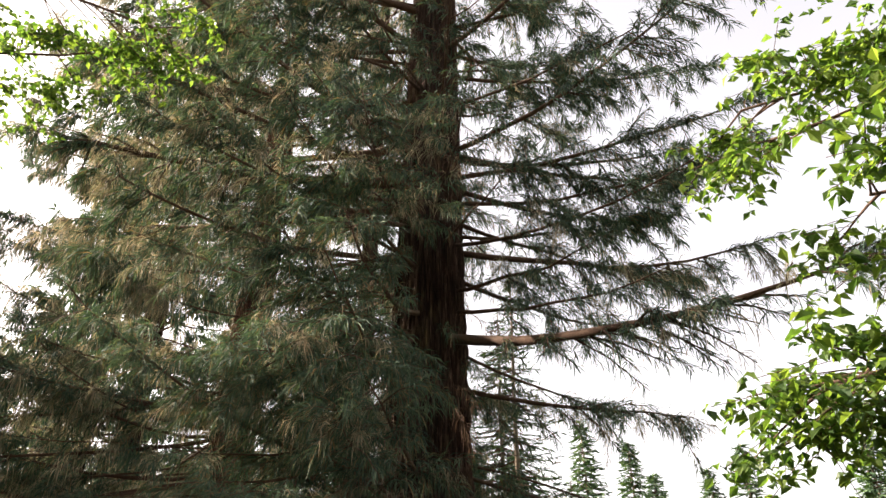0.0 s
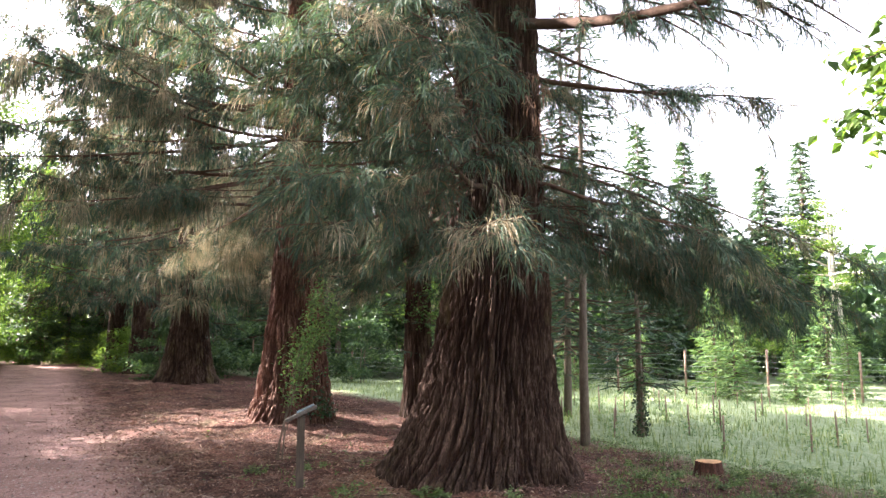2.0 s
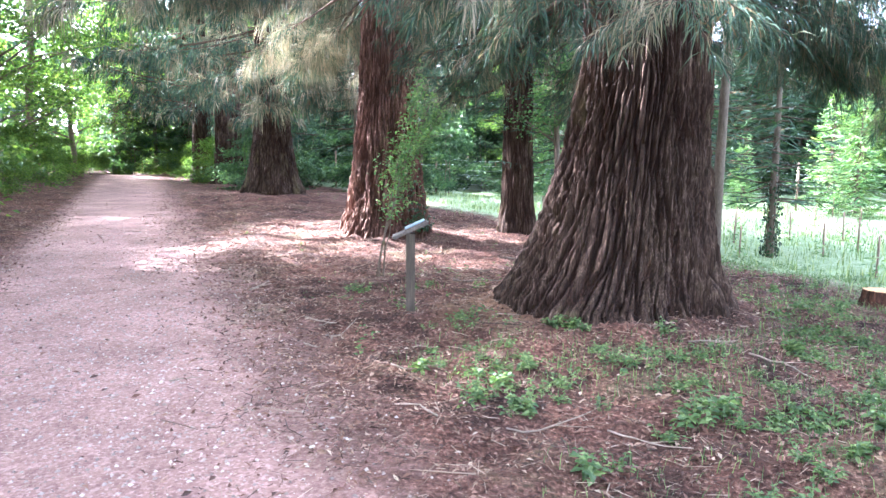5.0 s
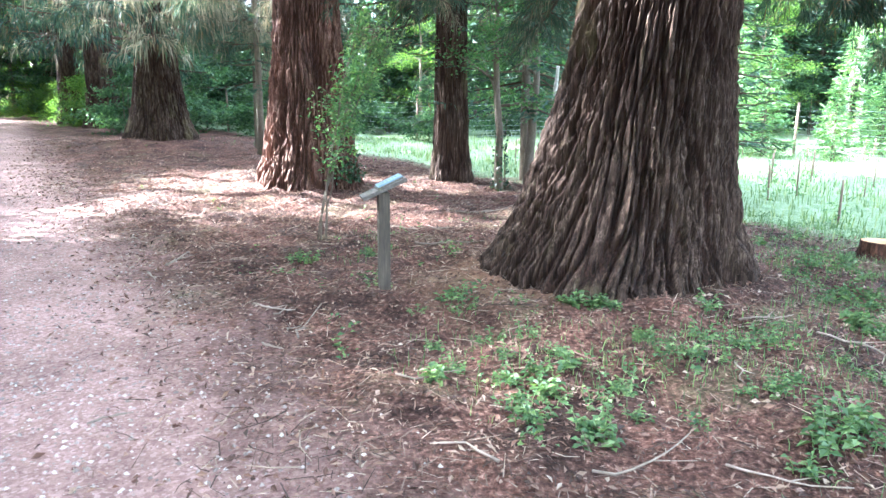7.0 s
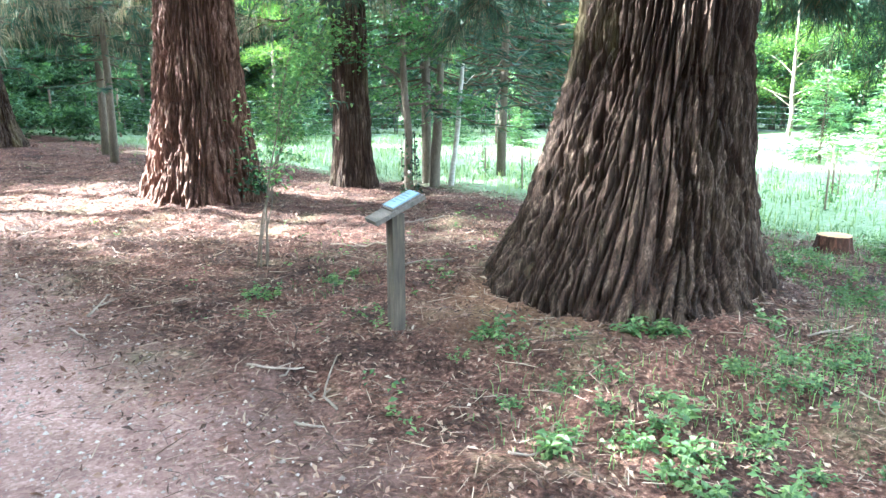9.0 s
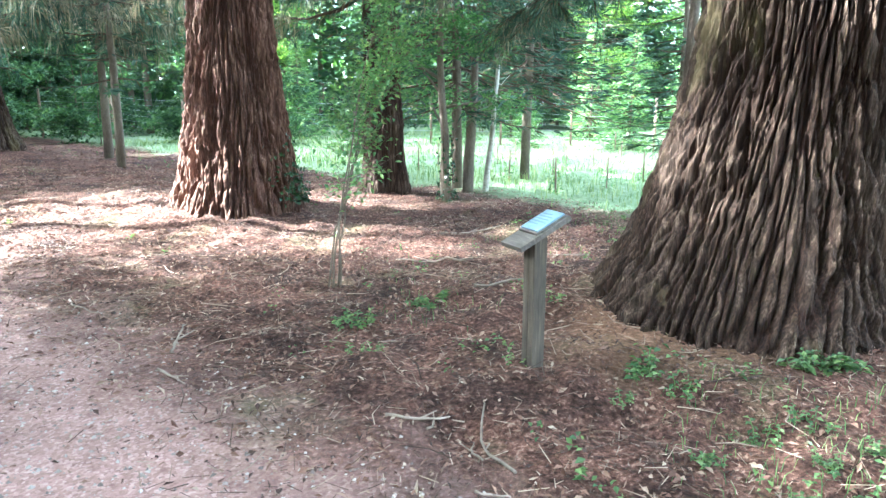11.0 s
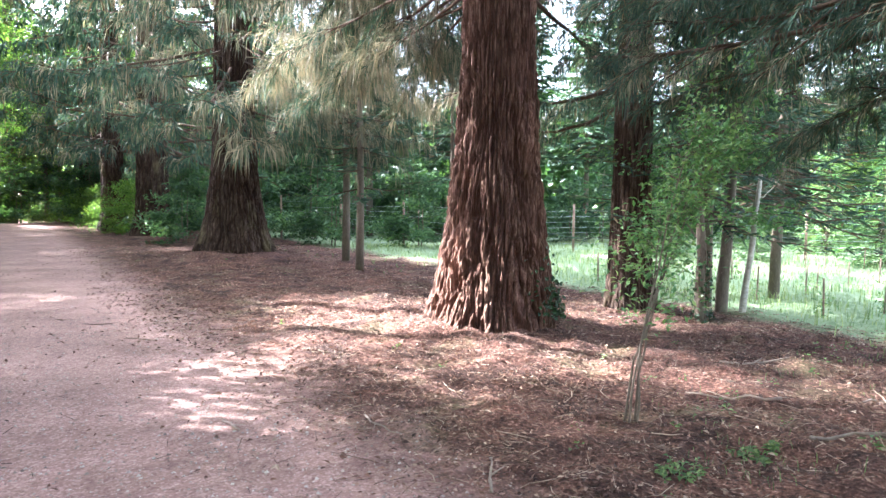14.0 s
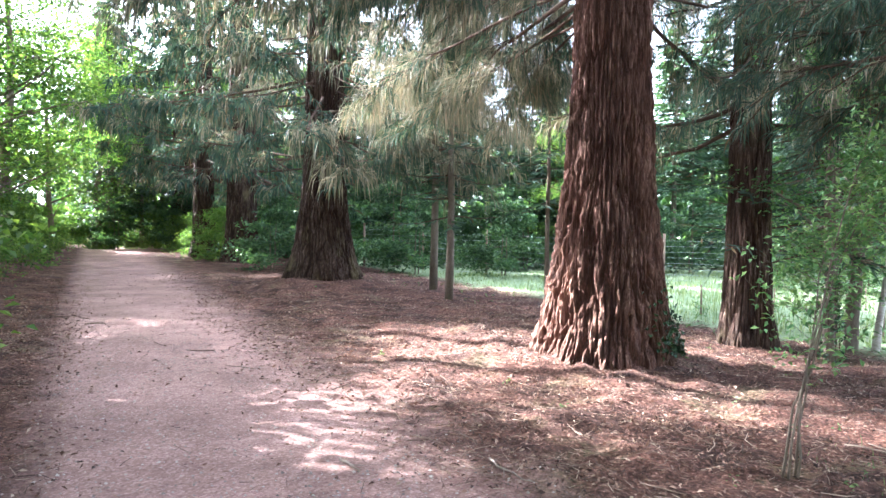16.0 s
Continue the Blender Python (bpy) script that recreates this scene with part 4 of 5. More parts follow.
# far woods closing the view all round
rs = np.random.RandomState(9)
n = 26000
az = rs.rand(n) * 2 * np.pi
dist = rs.uniform(62, 90, n)
hz = rs.rand(n) ** 0.8 * (9 + 5 * value_noise(az * 9, az * 0, 3))
c = np.column_stack([np.cos(az) * dist, np.sin(az) * dist + 10, hz - 0.5])
w = leaves(c, rnd_dirs(rs, n), rnd_dirs(rs, n), 1.5, 1.1)
tagged(new("far_woods", mesh_from("far_woods", *w, spruce_green)), "dense dark woods in the distance", "woods", kind="stuff")

# ---- the beech bough overhead ----
def bough(label, start, az, length, slope, seed, size=0.075):
    """A leafy bough reaching in from a tree that stands beside the walker."""
    b = thing("beech_bough", label, "branch")
    rs = np.random.RandomState(seed)
    line = limb_line(start, az, length, slope, -0.1, rs, 9)
    sh, rad = side_shoots(line, 0.008, rs, 22, 1.1, 0.3, 0.15, 5)
    sh2 = np.concatenate([side_shoots(q, 0.003, rs, 5, 0.45, 0.25, 0.25, 4)[0] for q in sh])
    piece("branch", mesh_from("branch", *join(tubes(line[None], np.linspace(0.03, 0.008, 9)[None], 7), tubes(sh, rad, 5), tubes(sh2, np.full(sh2.shape[:2], 0.0022), 3)), bark_limb, True), b)
    every = np.concatenate([sh2.reshape(-1, 3), sh2[:, 2:].reshape(-1, 3), sh[:, 3:].reshape(-1, 3)])
    pos = np.repeat(every, 2, 0) + rs.normal(size=(len(every) * 2, 3)) * 0.02
    n = len(pos)
    az = rs.rand(n) * 6.28
    ways = np.column_stack([np.cos(az), np.sin(az), rs.normal(-0.5, 0.3, n)])
    sz = size * rs.uniform(0.7, 1.25, n)
    piece("foliage", mesh_from("foliage", *leaves(pos, ways, np.column_stack([rs.normal(size=(n, 2)) * 0.5, np.ones(n)]), sz, sz * 0.6, fine=True), beech_green), b)
    return b


tree = broadleaf("beech at the edge of the clearing", 9.0, 2.6, 81, 500, 12, 0.08, beech_green, 0.15, 0.45)
stand(tree, 4.7, 2.2)
over = "leafy beech bough hanging over the walker"
for x, y, z, az, ln, seed in ((3.9, 2.4, 2.95, 165, 2.3, 90), (4.4, 2.4, 3.0, 166, 2.5, 82), (4.5, 2.3, 3.7, 170, 2.6, 83), (4.5, 2.5, 4.5, 168, 2.7, 84), (4.7, 3.2, 2.7, 160, 2.3, 85), (4.6, 3.0, 5.0, 172, 2.7, 86)):
    bough(over, (x, y, z), radians(az), ln, 0.0, seed)
bough("sunlit yellow-green beech bough above the track", (-5.6, 4.2, 7.4), radians(8), 3.0, 0.0, 88)
bough("sunlit yellow-green beech bough above the track", (-5.8, 4.8, 6.6), radians(0), 2.6, 0.05, 89)

# ---- information post ----
def box(bm, size, m):
    out = bmesh.ops.create_cube(bm, size=1.0, matrix=m @ Matrix.Diagonal((*size, 1)))
    return out


def bevel(bm, width):
    bmesh.ops.bevel(bm, geom=bm.edges[:], offset=width, segments=2, affect="EDGES", profile=0.6)


def information_post(x, y, turn):
    z = gz(x, y)
    top = thing("information_post", "weathered wooden post with a slanted information plate", "sign", at=(x, y, z))
    top.rotation_euler = (0, 0, turn)
    for sx in (-0.026, 0.026):
        bm = bmesh.new()
        box(bm, (0.05, 0.085, 0.98), Matrix.Translation((sx, 0, 0.27)))
        bevel(bm, 0.006)
        part("post", bm, post_wood, top)
    slope = pose(0, 0, 0.79, 24, 0, 0)
    bm = bmesh.new()
    box(bm, (0.19, 0.36, 0.03), slope)
    bevel(bm, 0.005)
    board = part("board", bm, board_wood, top, "grey weathered wooden board")
    bm = bmesh.new()
    box(bm, (0.165, 0.215, 0.014), slope @ pose(0, 0.055, 0.0215))
    bevel(bm, 0.003)
    part("backing", bm, board_wood, board, "thin dark wooden backing under the plate")
    bm = bmesh.new()
    box(bm, (0.155, 0.20, 0.010), slope @ pose(0, 0.06, 0.033))
    bevel(bm, 0.003)
    plate = part("plate", bm, plate_metal, board, "pale blue-grey printed plate")
    for j, wd in enumerate((0.09, 0.12, 0.115, 0.12, 0.08)):
        bm = bmesh.new()
        box(bm, (wd, 0.008, 0.002), slope @ pose(-(0.14 - wd) / 2, 0.12 - j * 0.026, 0.0385))
        part("text_line", bm, plate_ink, plate)
    return top


information_post(-2.345, 7.86, radians(-75))

# ---- stump ----
def stump(x, y, r, h):
    st = thing("tree_stump", "freshly cut low stump with an orange face", "stump", at=(x, y, gz(x, y)))
    k = 40
    a = np.arange(k) * 2 * np.pi / k
    zz = np.array((-0.1, 0.0, 0.08, h * 0.8, h))
    rr = r * np.array((1.25, 1.15, 1.0, 0.95, 0.93))[:, None] * (1 + 0.07 * np.sin(3 * a) + 0.05 * np.sin(11 * a))[None]
    v = np.stack([rr * np.cos(a), rr * np.sin(a), np.broadcast_to(zz[:, None], rr.shape)], -1)
    i = np.arange(5 * k).reshape(5, k)
    nx = np.roll(i, -1, 1)
    q = np.stack([i[:-1], nx[:-1], nx[1:], i[1:]], -1).reshape(-1, 4)
    piece("bark", mesh_from("bark", v, q, bark_rust, True), st)
    top = np.concatenate([v[-1] * (1, 1, 1) , [[0, 0, h + 0.012]]])
    f = np.stack([np.arange(k), (np.arange(k) + 1) % k, np.full(k, k)], -1)
    piece("cut_face", mesh_from("cut_face", top, f, stump_wood), st, "bright orange sawn wood")


stump(2.5, 9.68, 0.17, 0.17)

# ---- sapling, ivy and weeds ----
def sapling(x, y):
    sp = thing("sapling", "slender leaning sapling with sparse pale leaves", "sapling", at=(x, y, gz(x, y)))
    rs = np.random.RandomState(91)
    pos, way, wood = [], [], []
    for j, (lx, ly, h) in enumerate(((0.62, 0.15, 2.25), (0.25, 0.25, 1.6), (0.45, 0.05, 2.45), (0.75, 0.3, 2.1))):
        t = np.linspace(0, 1, 9)
        line = np.column_stack([lx * t ** 1.6 + rs.normal(size=9) * 0.012 + 0.05 * rs.normal(), ly * t ** 1.6 + rs.normal(size=9) * 0.012, t * h - 0.05])
        piece("stem", mesh_from("stem", *tubes(line[None], np.linspace(0.010, 0.004, 9)[None], 6), bark_grey, True), sp)
        sh, rad = side_shoots(line, 0.003, rs, 34, 0.75, 0.05, 0.36, 5)
        wood.append(tubes(sh, rad, 3))
        p = sh[:, 1:].reshape(-1, 3)
        p = np.repeat(p[p[:, 2] > 0.7], 4, 0)
        pos.append(p + rs.normal(size=p.shape) * 0.05)
    pos = np.concatenate(pos)
    n = len(pos)
    piece("branchwork", mesh_from("branchwork", *join(*wood), bark_grey, True), sp)
    piece("foliage", mesh_from("foliage", *leaves(pos, rnd_dirs(rs, n) * (1, 1, 0.5), np.column_stack([rs.normal(size=(n, 2)) * 0.5, np.ones(n)]), 0.062, 0.03, fine=True), young_green), sp)


sapling(-3.3, 10.12)


def snag(label, x, y, r, h, lean, mat):
    """A dead bare stem, snapped off at the top."""
    sn = thing("dead_stem", label, "stem", at=(x, y, gz(x, y)))
    rs = np.random.RandomState(int(h * 100))
    t = np.linspace(0, 1, 8)
    line = np.column_stack([lean * t * h + rs.normal(size=8) * 0.01, rs.normal(size=8) * 0.01, t * (h + 0.2) - 0.2])
    piece("trunk", mesh_from("trunk", *tubes(line[None], (np.linspace(r * 1.2, r * 0.7, 8) * rs.uniform(0.92, 1.08, 8))[None], 9), mat, True), sn)
    for j in range(3):
        b = limb_line(line[4 + j], rs.rand() * 6.28, 0.25, 0.3, 0.1, rs, 4)
        piece("branch", mesh_from("branch", *tubes(b[None], np.linspace(r * 0.22, 0.004, 4)[None], 5), mat, True), sn)


snag("grey dead stem standing by the meadow fence", -0.5, 15.75, 0.085, 2.3, 0.05, bark_grey)
snag("pale leaning dead stem by the meadow", -0.24, 15.6, 0.045, 2.1, 0.10, bark_pale)


def ivy(label, x, y, r, h, count, spread_a, a0, seed):
    iv = thing("ivy", label, "plant", at=(x, y, gz(x, y)))
    rs = np.random.RandomState(seed)
    a = a0 + rs.normal(size=count) * spread_a
    z = np.abs(rs.normal(size=count)) * h * 0.55
    rr = r * np.exp(-z * 0.25) + rs.rand(count) * 0.07
    pos = np.column_stack([rr * np.cos(a), rr * np.sin(a), z])
    out = np.column_stack([np.cos(a), np.sin(a), np.zeros(count)])
    piece("foliage", mesh_from("foliage", *leaves(pos, rnd_dirs(rs, count) + (0, 0, -0.5), out + rs.normal(size=(count, 3)) * 0.4, 0.06, 0.055), ivy_green), iv)
    base = np.linspace(-1, 1, 6) * spread_a + a0
    t = np.linspace(0, 1, 6)
    lines = np.stack([np.column_stack([r * 1.02 * np.exp(-t * h * 0.25) * np.cos(b + 0.1 * np.sin(5 * t)), r * 1.02 * np.exp(-t * h * 0.25) * np.sin(b + 0.1 * np.sin(5 * t)), t * h - 0.05]) for b in base])
    piece("stem", mesh_from("stem", *tubes(lines, np.full((6, 6), 0.005), 4), bark_limb), iv)


ivy("dark ivy at the foot of the redwood", -4.12, 13.7, 0.84, 0.55, 170, 0.22, radians(-32), 92)
ivy("ivy climbing a thin stem by the meadow", 2.57, 14.33, 0.10, 1.6, 330, 2.5, 0, 93)
ivy("ivy climbing the holly stem", -1.05, 15.0, 0.10, 1.1, 160, 2.5, 0, 94)


def weed(label, seed, stems, h, size, mat=None):
    wd = thing("nettle_clump", label, "plant", "woodland floor plants")
    rs = np.random.RandomState(seed)
    pos, way, up, wood, sz = [], [], [], [], []
    for j in range(stems):
        a, o = rs.rand() * 6.28, rs.rand() * 0.11
        hh = h * rs.uniform(0.5, 1.1)
        t = np.linspace(0, 1, 3)
        line = np.column_stack([math.cos(a) * (o + 0.35 * hh * t ** 2), math.sin(a) * (o + 0.35 * hh * t ** 2), hh * t - 0.01])
        wood.append(tubes(line[None], np.linspace(0.003, 0.0015, 3)[None], 3))
        for q in range(5):
            f = 0.3 + 0.7 * q / 4
            p = np.array([np.interp(f, t, line[:, c]) for c in range(3)])
            for sg_ in (0, math.pi):
                b = a + q * 1.57 + sg_ + rs.normal() * 0.3
                pos.append(p)
                way.append((math.cos(b), math.sin(b), rs.normal(0.0, 0.25)))
                up.append((rs.normal() * 0.3, rs.normal() * 0.3, 1))
                sz.append(size * rs.uniform(0.6, 1.15) * (1.1 - 0.4 * f))
    sz = np.array(sz)
    piece("branchwork", mesh_from("branchwork", *join(*wood), nettle_green), wd)
    piece("foliage", mesh_from("foliage", *leaves(np.array(pos), np.array(way), np.array(up), sz, sz * 0.58), mat or nettle_green), wd)
    return wd


rs = np.random.RandomState(17)
kinds = [weed("green nettles among the needle litter", 101, 8, 0.12, 0.055), weed("low green seedlings among the needle litter", 102, 6, 0.08, 0.042), weed("broad-leaved green weeds on the woodland floor", 103, 5, 0.12, 0.085)]
spots = [[(-0.05, 7.27, 1.0), (-1.31, 6.33, 0.9), (-0.86, 6.18, 1.0), (-1.13, 5.69, 1.1), (-1.1, 5.6, 1.2), (0.02, 5.64, 1.5), (-0.1, 5.5, 1.3)],
         [(-1.54, 6.88, 1.1), (-1.73, 7.28, 1.1), (-3.21, 9.05, 1.3), (-3.25, 9.0, 1.2), (-3.29, 8.45, 1.0), (-2.4, 7.9, 0.9), (-3.17, 8.41, 0.8)], [(-0.84, 7.30, 1.0), (-0.96, 7.32, 0.9), (-0.74, 7.28, 0.8), (-2.62, 9.3, 0.8), (-2.5, 9.45, 0.8), (-2.7, 9.4, 0.7)]]
while sum(map(len, spots)) < 299:
    s, n = rs.uniform(0.8, 7.8), rs.uniform(1.8, 7.8)
    x, y = along(s, n)
    dense = 0.2 + 0.6 * value_noise(x * 1.1, y * 1.1, 33) + np.interp(s, (2, 4.5, 6.3, 7.3, 9), (0.3, 0.3, 0.2, -0.12, -0.2)) + np.interp(n, (1.7, 2.6, 4, 8), (-0.2, 0.02, 0.08, 0.15))
    if dense + rs.rand() * 0.5 > 0.86 and math.hypot(x + 0.4, y - 8.5) > 1.5:
        spots[rs.choice(3, p=(0.5, 0.3, 0.2))].append((x, y, rs.uniform(0.6, 1.2)))
for tree, q in zip(kinds, spots):
    repeat(tree, q, rs)

# ---- fallen branches ----
def fallen_branch(x0, y0, x1, y1, r, seed):
    br = thing("fallen_branch", "thin dry fallen branch lying on the litter", "branch", "fallen branches", at=(x0, y0, gz(x0, y0)))
    rs = np.random.RandomState(seed)
    t = np.linspace(0, 1, 7)
    side = np.array((y0 - y1, x1 - x0)) * 0.10 * rs.normal()
    xy = np.outer(t, (x1 - x0, y1 - y0)) + np.outer(np.sin(t * 3.14), side) + rs.normal(size=(7, 2)) * 0.006
    line = np.column_stack([xy, ground_z(x0 + xy[:, 0], y0 + xy[:, 1]) - gz(x0, y0) + r * 0.9 + 0.012])
    piece("stick", mesh_from("stick", *tubes(line[None], (np.linspace(r, r * 0.45, 7) * rs.uniform(0.85, 1.15, 7))[None], 6), twig_wood, True), br)
    a = math.atan2(y1 - y0, x1 - x0) + rs.choice((-0.6, 0.6))
    ln = 0.35 * math.hypot(x1 - x0, y1 - y0)
    fork = line[3] + np.outer(np.linspace(0, 1, 4), (math.cos(a) * ln, math.sin(a) * ln, 0.01))
    piece("twig", mesh_from("twig", *tubes(fork[None], np.linspace(r * 0.55, r * 0.25, 4)[None], 5), twig_wood, True), br)


for j, (x0, y0, x1, y1, r) in enumerate(((-3.26, 7.48, -2.95, 7.43, 0.009), (-3.07, 7.34, -2.97, 7.46, 0.006), (-2.80, 6.86, -2.76, 7.45, 0.009), (-3.01, 6.77, -2.86, 6.74, 0.009), (-2.9, 7.01, -2.87, 7.25, 0.006),
                                         (-4.40, 8.70, -4.38, 9.16, 0.011), (-4.43, 8.40, -4.27, 8.15, 0.009), (-1.18, 5.34, -0.70, 5.62, 0.007), (-0.22, 6.36, -0.26, 6.13, 0.006), (-1.0, 7.86, -0.66, 7.80, 0.012),
                                         (-6.33, 9.85, -6.13, 9.62, 0.010), (-2.1, 6.2, -1.8, 6.5, 0.007), (-0.6, 5.4, -0.15, 5.2, 0.006), (-2.2, 9.5, -1.5, 9.7, 0.014), (-1.9, 10.6, -2.6, 10.9, 0.013), (-0.6, 10.8, -1.3, 10.5, 0.013),
                                         (0.5, 6.9, 0.9, 6.6, 0.008), (-3.5, 5.6, -3.35, 5.75, 0.006), (-1.6, 5.3, -1.9, 5.45, 0.007), (0.1, 7.1, 0.5, 7.2, 0.008), (-5.3, 10.0, -5.0, 9.6, 0.008), (-1.9, 12.0, -1.1, 12.2, 0.016))):
    fallen_branch(x0, y0, x1, y1, r, 300 + j)

# ---- meadow stakes and fence ----
def stake():
    st = thing("meadow_stake", "thin wooden stake beside a planted seedling", "stake", "stakes on the meadow")
    rs = np.random.RandomState(3)
    line = np.column_stack([np.linspace(0, 0.02, 4), np.zeros(4), np.linspace(-0.15, 0.62, 4)])
    piece("stick", mesh_from("stick", *tubes(line[None], np.full((1, 4), 0.017), 6), stake_wood, True), st)
    n = 40
    pos = np.column_stack([rs.normal(size=(n, 2)) * 0.07, rs.rand(n) * 0.35])
    piece("seedling", mesh_from("seedling", *leaves(pos, rnd_dirs(rs, n) * (1, 1, 0.4), np.tile((0, 0, 1.0), (n, 1)), 0.1, 0.03), young_green), st)
    return st


sp = []
for i in range(11):
    for j in range(12):
        s, n = -8 + j * 2.3 + rs.normal() * 0.25, 9.6 + i * 1.5 + rs.normal() * 0.2
        x, y = along(s, n)
        sp.append((x, y, rs.uniform(0.75, 1.1)))
repeat(stake(), sp, rs)


def fence(points):
    fc = thing("wire_fence", "tall wire mesh deer fence with wooden posts", "fence")
    wires = []
    for (x0, y0), (x1, y1) in zip(points, points[1:]):
        m = max(1, round(math.hypot(x1 - x0, y1 - y0) / 3.0))
        for q in range(m):
            x, y = x0 + (x1 - x0) * q / m, y0 + (y1 - y0) * q / m
            z = gz(x, y)
            piece("post", mesh_from("post", *tubes(np.array([[(x, y, z - 0.2), (x, y, z + 0.8), (x, y, z + 1.75)]]), np.full((1, 3), 0.045), 8), stake_wood, True), fc)
        for h in np.arange(0.1, 1.7, 0.2):
            t = np.linspace(0, 1, 9)
            wires.append(np.column_stack([x0 + (x1 - x0) * t, y0 + (y1 - y0) * t, ground_z(x0 + (x1 - x0) * t, y0 + (y1 - y0) * t) + h]))
    piece("wire_mesh", mesh_from("wire_mesh", *tubes(np.array(wires), np.full((len(wires), 9), 0.004), 3), wire_metal), fc)


fence([tuple(along(s, n)) for s, n in ((34, 8.6), (30, 12), (26, 17), (20, 22), (12, 26))])

# ---- litter, stones and grass ----
rs = np.random.RandomState(23)


def scatter(count, s_range, n_range, keep):
    s, n = rs.uniform(*s_range, count), rs.uniform(*n_range, count)
    xy = np.stack([s * PATH_D[0] + n * PATH_N[0], s * PATH_D[1] + n * PATH_N[1]], -1)
    ok = rs.rand(count) < keep(s, n, xy[:, 0], xy[:, 1])
    return xy[ok]


def on_ground(xy, lift=0.0):
    return np.column_stack([xy, ground_z(xy[:, 0], xy[:, 1]) + lift])


def litter_keep(s, n, x, y):
    edge_ = np.interp(n, (-4, -2.1, -1.6, -1.2, 0.0, 0.6, 1.4, 7.5, 9.0), (1, 1, 0.5, 0.05, 0.06, 0.4, 1, 1, 0.1))
    return edge_ * np.interp(s, (0, 8, 14, 30), (1, 1, 0.65, 0.25)) * (0.35 + value_noise(x * 1.3, y * 1.3, 41))


xy = scatter(190000, (0.5, 30), (-4, 9), litter_keep)
n = len(xy)
w = leaves(on_ground(xy, 0.008), np.column_stack([rs.normal(size=(n, 2)), rs.normal(size=n) * 0.4]), np.column_stack([rs.normal(size=(n, 2)) * 0.8, np.ones(n)]), 0.042 * rs.uniform(0.35, 1.6, n), 0.019 * rs.uniform(0.4, 1.6, n))
tagged(new("leaf_litter", mesh_from("leaf_litter", *w, litter_leaf)), "dry brown leaves and needles strewn on the floor", "litter", kind="stuff")

xy = scatter(5600, (0.5, 22), (-3.5, 8.5), litter_keep)
n = len(xy)
a = rs.rand(n) * 6.28
ln = 0.08 + 0.30 * rs.rand(n) ** 3
ways = np.column_stack([np.cos(a), np.sin(a), np.abs(rs.normal(size=n)) * 0.05])
p0 = on_ground(xy, 0.012)
bendv = np.column_stack([-np.sin(a), np.cos(a), np.zeros(n)]) * (rs.normal(size=n) * 0.13 * ln)[:, None]
pts = np.stack([p0, p0 + ways * ln[:, None] * 0.5 + bendv, p0 + ways * ln[:, None]], 1)
w = tubes(pts, np.repeat((0.0018 + 0.008 * ln)[:, None], 3, 1) * (1, 0.9, 0.5), 4)
tagged(new("twigs", mesh_from("twigs", *w, litter_twig, True)), "dry twigs lying on the floor and track", "litter", kind="stuff")

xy = scatter(90000, (0.5, 20), (-3.5, 8.5), litter_keep)
n = len(xy)
a = rs.rand(n) * 6.28
ln = 0.03 + 0.12 * rs.rand(n) ** 2
ways = np.column_stack([np.cos(a), np.sin(a), np.abs(rs.normal(size=n)) * 0.16])
p0 = on_ground(xy, 0.008)
side_ = np.column_stack([-np.sin(a), np.cos(a), rs.normal(size=n) * 0.7])
w = ribbons(np.stack([p0, p0 + ways * ln[:, None]], 1), (0.005, 0.003), unit(side_))
tagged(new("needle_litter", mesh_from("needle_litter", *w, litter_twig)), "fallen brown conifer needles and twiglets", "litter", kind="stuff")


def track_keep(s, n, x, y):
    return np.interp(n, (-1.9, -1.6, 0.5, 1.5), (0, 1, 1, 0)) * np.interp(s, (0, 8, 12, 20), (1, 1, 0.5, 0.1))


xy = scatter(46000, (0.5, 20), (-2.0, 2.6), track_keep)
n = len(xy)
sz = 0.004 + 0.014 * rs.rand(n) ** 2.5
c = on_ground(xy, 0.006)
a = rs.rand(n) * 6.28
corner = np.array([(1, 0, 0), (0.2, 0.9, 0.1), (-0.9, 0.3, 0), (-0.2, -0.8, 0.1), (0.1, 0.05, 0.75)])
rot = np.stack([np.cos(a), -np.sin(a), np.sin(a), np.cos(a)], -1).reshape(-1, 2, 2)
v = corner[None] * rs.uniform(0.6, 1.3, (n, 5, 1))
v = np.concatenate([np.einsum("nij,nkj->nki", rot, v[..., :2]), v[..., 2:]], -1) * sz[:, None, None] + c[:, None]
i = np.arange(n)[:, None] * 5
tris = np.concatenate([i + np.array(t) for t in ((0, 1, 4), (1, 2, 4), (2, 3, 4), (3, 0, 4))])
tagged(new("gravel", mesh_from("gravel", v.reshape(-1, 3), tris, stone_pale)), "small pale stones on the track", "gravel", kind="stuff")


def meadow_keep(s, n, x, y):
    return np.interp(n, (7.2, 8.6, 9.5, 26), (0.0, 0.12, 1, 0.5)) * (0.3 + value_noise(x * 0.7, y * 0.7, 51))


xy = scatter(44000, (-8, 30), (6.5, 26), meadow_keep)
n = len(xy)
p0 = on_ground(xy)
h = rs.uniform(0.06, 0.22, n)[:, None]
d = rnd_dirs(rs, n) * (1, 1, 0)
pts = np.stack([p0, p0 + (0, 0, 1) * h * 0.6 + d * h * 0.15, p0 + (0, 0, 1) * h + d * h * 0.5], 1)
w = ribbons(pts, (0.014, 0.012, 0.002), unit(np.cross(d, (0, 0, 1.0)) + 1e-6))
tagged(new("meadow_grass", mesh_from("meadow_grass", *w, grass_green)), "pale sunlit meadow grass", "grass", kind="stuff")


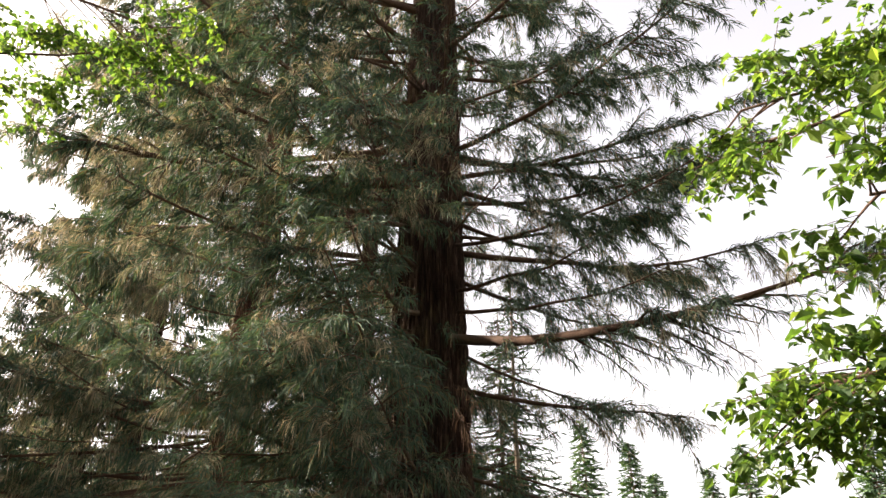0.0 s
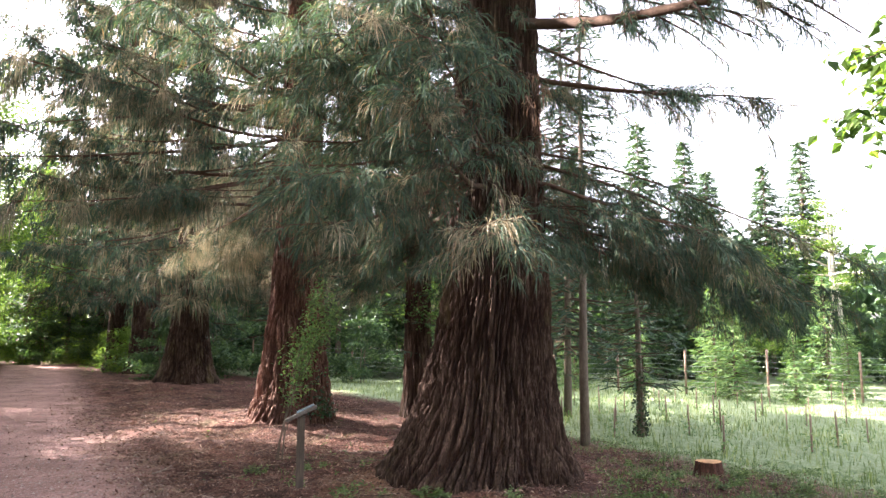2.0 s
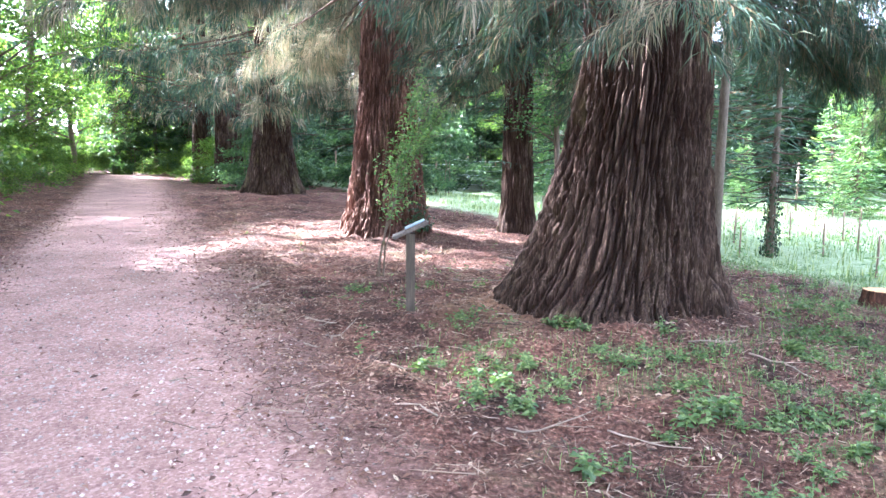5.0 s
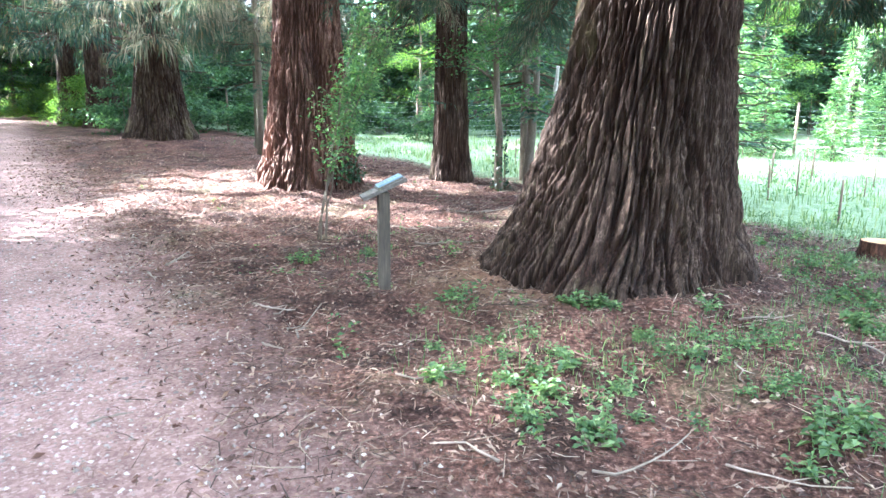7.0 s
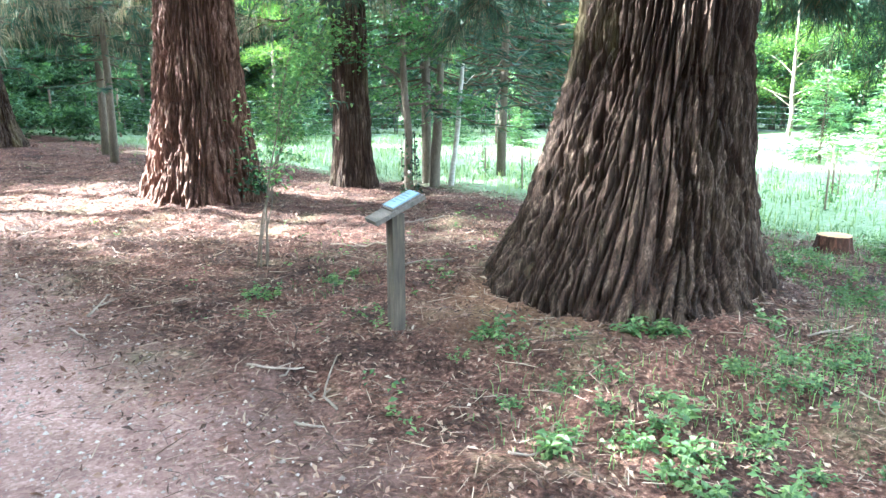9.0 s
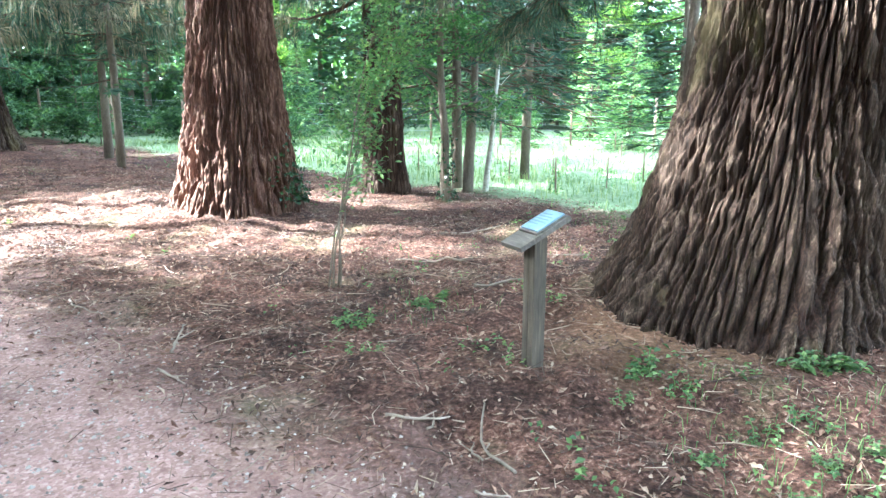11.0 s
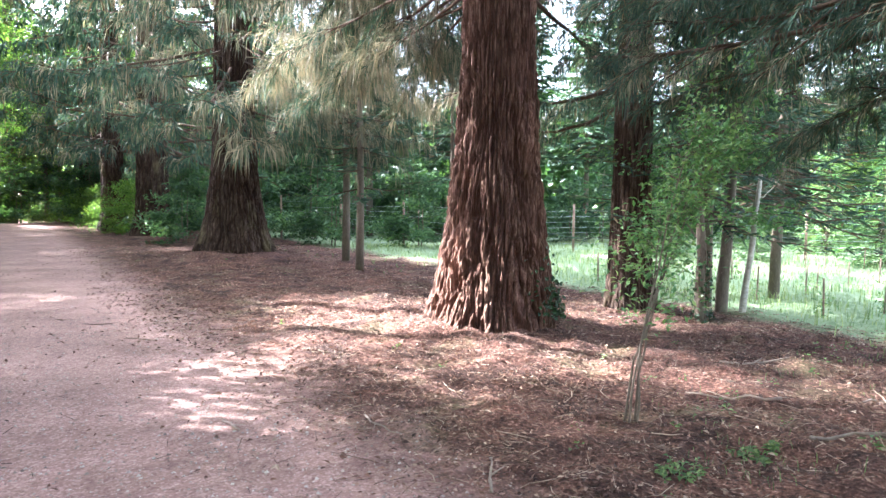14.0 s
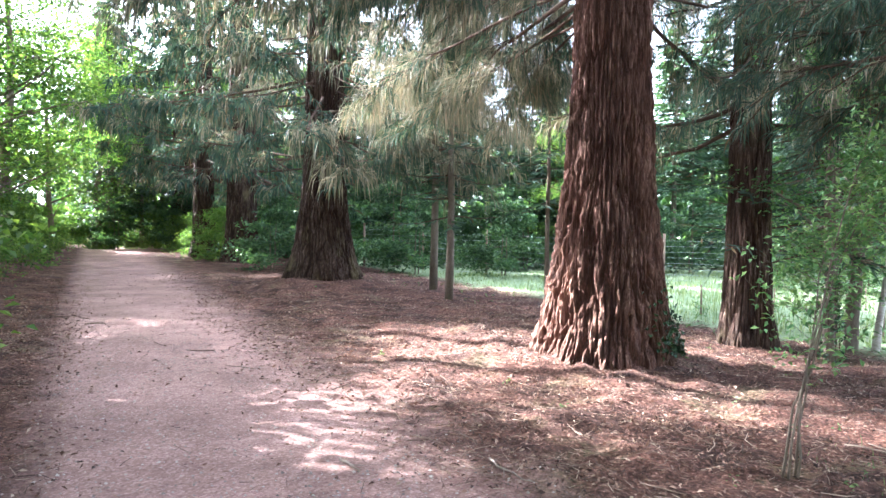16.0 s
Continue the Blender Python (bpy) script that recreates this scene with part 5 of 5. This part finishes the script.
def tuft_keep(s, n, x, y):
    dense = 0.15 + 0.7 * value_noise(x * 1.1, y * 1.1, 33) + np.interp(s, (2, 4.5, 6.3, 7.3, 9), (0.3, 0.3, 0.2, -0.05, -0.1)) + np.interp(n, (1.7, 2.6, 4, 5.5, 8), (-0.2, 0.02, 0.08, 0.25, 0.5))
    return np.clip((dense - 0.55) * 2.0, 0, 1) * (np.hypot(x + 0.4, y - 8.5) > 1.35)


xy = scatter(34000, (0.0, 10.5), (1.7, 9.6), tuft_keep)
n = len(xy)
p0 = on_ground(xy)
h = rs.uniform(0.03, 0.11, n)[:, None]
d = rnd_dirs(rs, n) * (1, 1, 0)
pts = np.stack([p0, p0 + (0, 0, 1) * h * 0.6 + d * h * 0.2, p0 + (0, 0, 0.8) * h + d * h * 0.8], 1)
w = ribbons(pts, (0.005, 0.004, 0.001), unit(np.cross(d, (0, 0, 1.0)) + 1e-6))
tagged(new("floor_grass", mesh_from("floor_grass", *w, nettle_green)), "thin green grass between the weeds", "grass", kind="stuff")


# low seedlings between the clumps, on the verge and round the stump
def cover_keep(s, n, x, y):
    bunch = np.clip((value_noise(x * 2.3, y * 2.3, 61) + 0.5 * value_noise(x * 6.1, y * 6.1, 62) - 0.78) * 3.0, 0, 1)
    where = np.interp(n, (-4.5, -2.6, -2.0, 1.4, 2.2, 5.5, 7, 9.2, 10), (1, 0.5, 0, 0, 0.3, 0.5, 1.0, 1.2, 0)) * np.interp(s, (0, 7, 8.5, 12, 30), (1, 1, 0.35, 0.16, 0.12))
    return bunch * where * (np.hypot(x + 0.4, y - 8.5) > 1.45)


xy = np.concatenate([scatter(14000, (0.3, 11), (1.4, 10), cover_keep), scatter(6000, (8, 30), (-4.5, 8), cover_keep)])
n = len(xy)
each = 7
p0 = np.repeat(on_ground(xy), each, 0) + np.column_stack([rs.normal(size=(n * each, 2)) * 0.022, 0.015 + 0.07 * rs.rand(n * each)])
a = rs.rand(n * each) * 6.28
sz = np.repeat(rs.uniform(0.5, 1.2, n), each) * rs.uniform(0.025, 0.055, n * each)
w = leaves(p0, np.column_stack([np.cos(a), np.sin(a), rs.normal(0.1, 0.3, n * each)]), np.column_stack([rs.normal(size=(n * each, 2)) * 0.4, np.ones(n * each)]), sz, sz * 0.62)
tagged(new("ground_cover", mesh_from("ground_cover", *w, nettle_green)), "low green seedlings among the litter", "plants", kind="stuff")
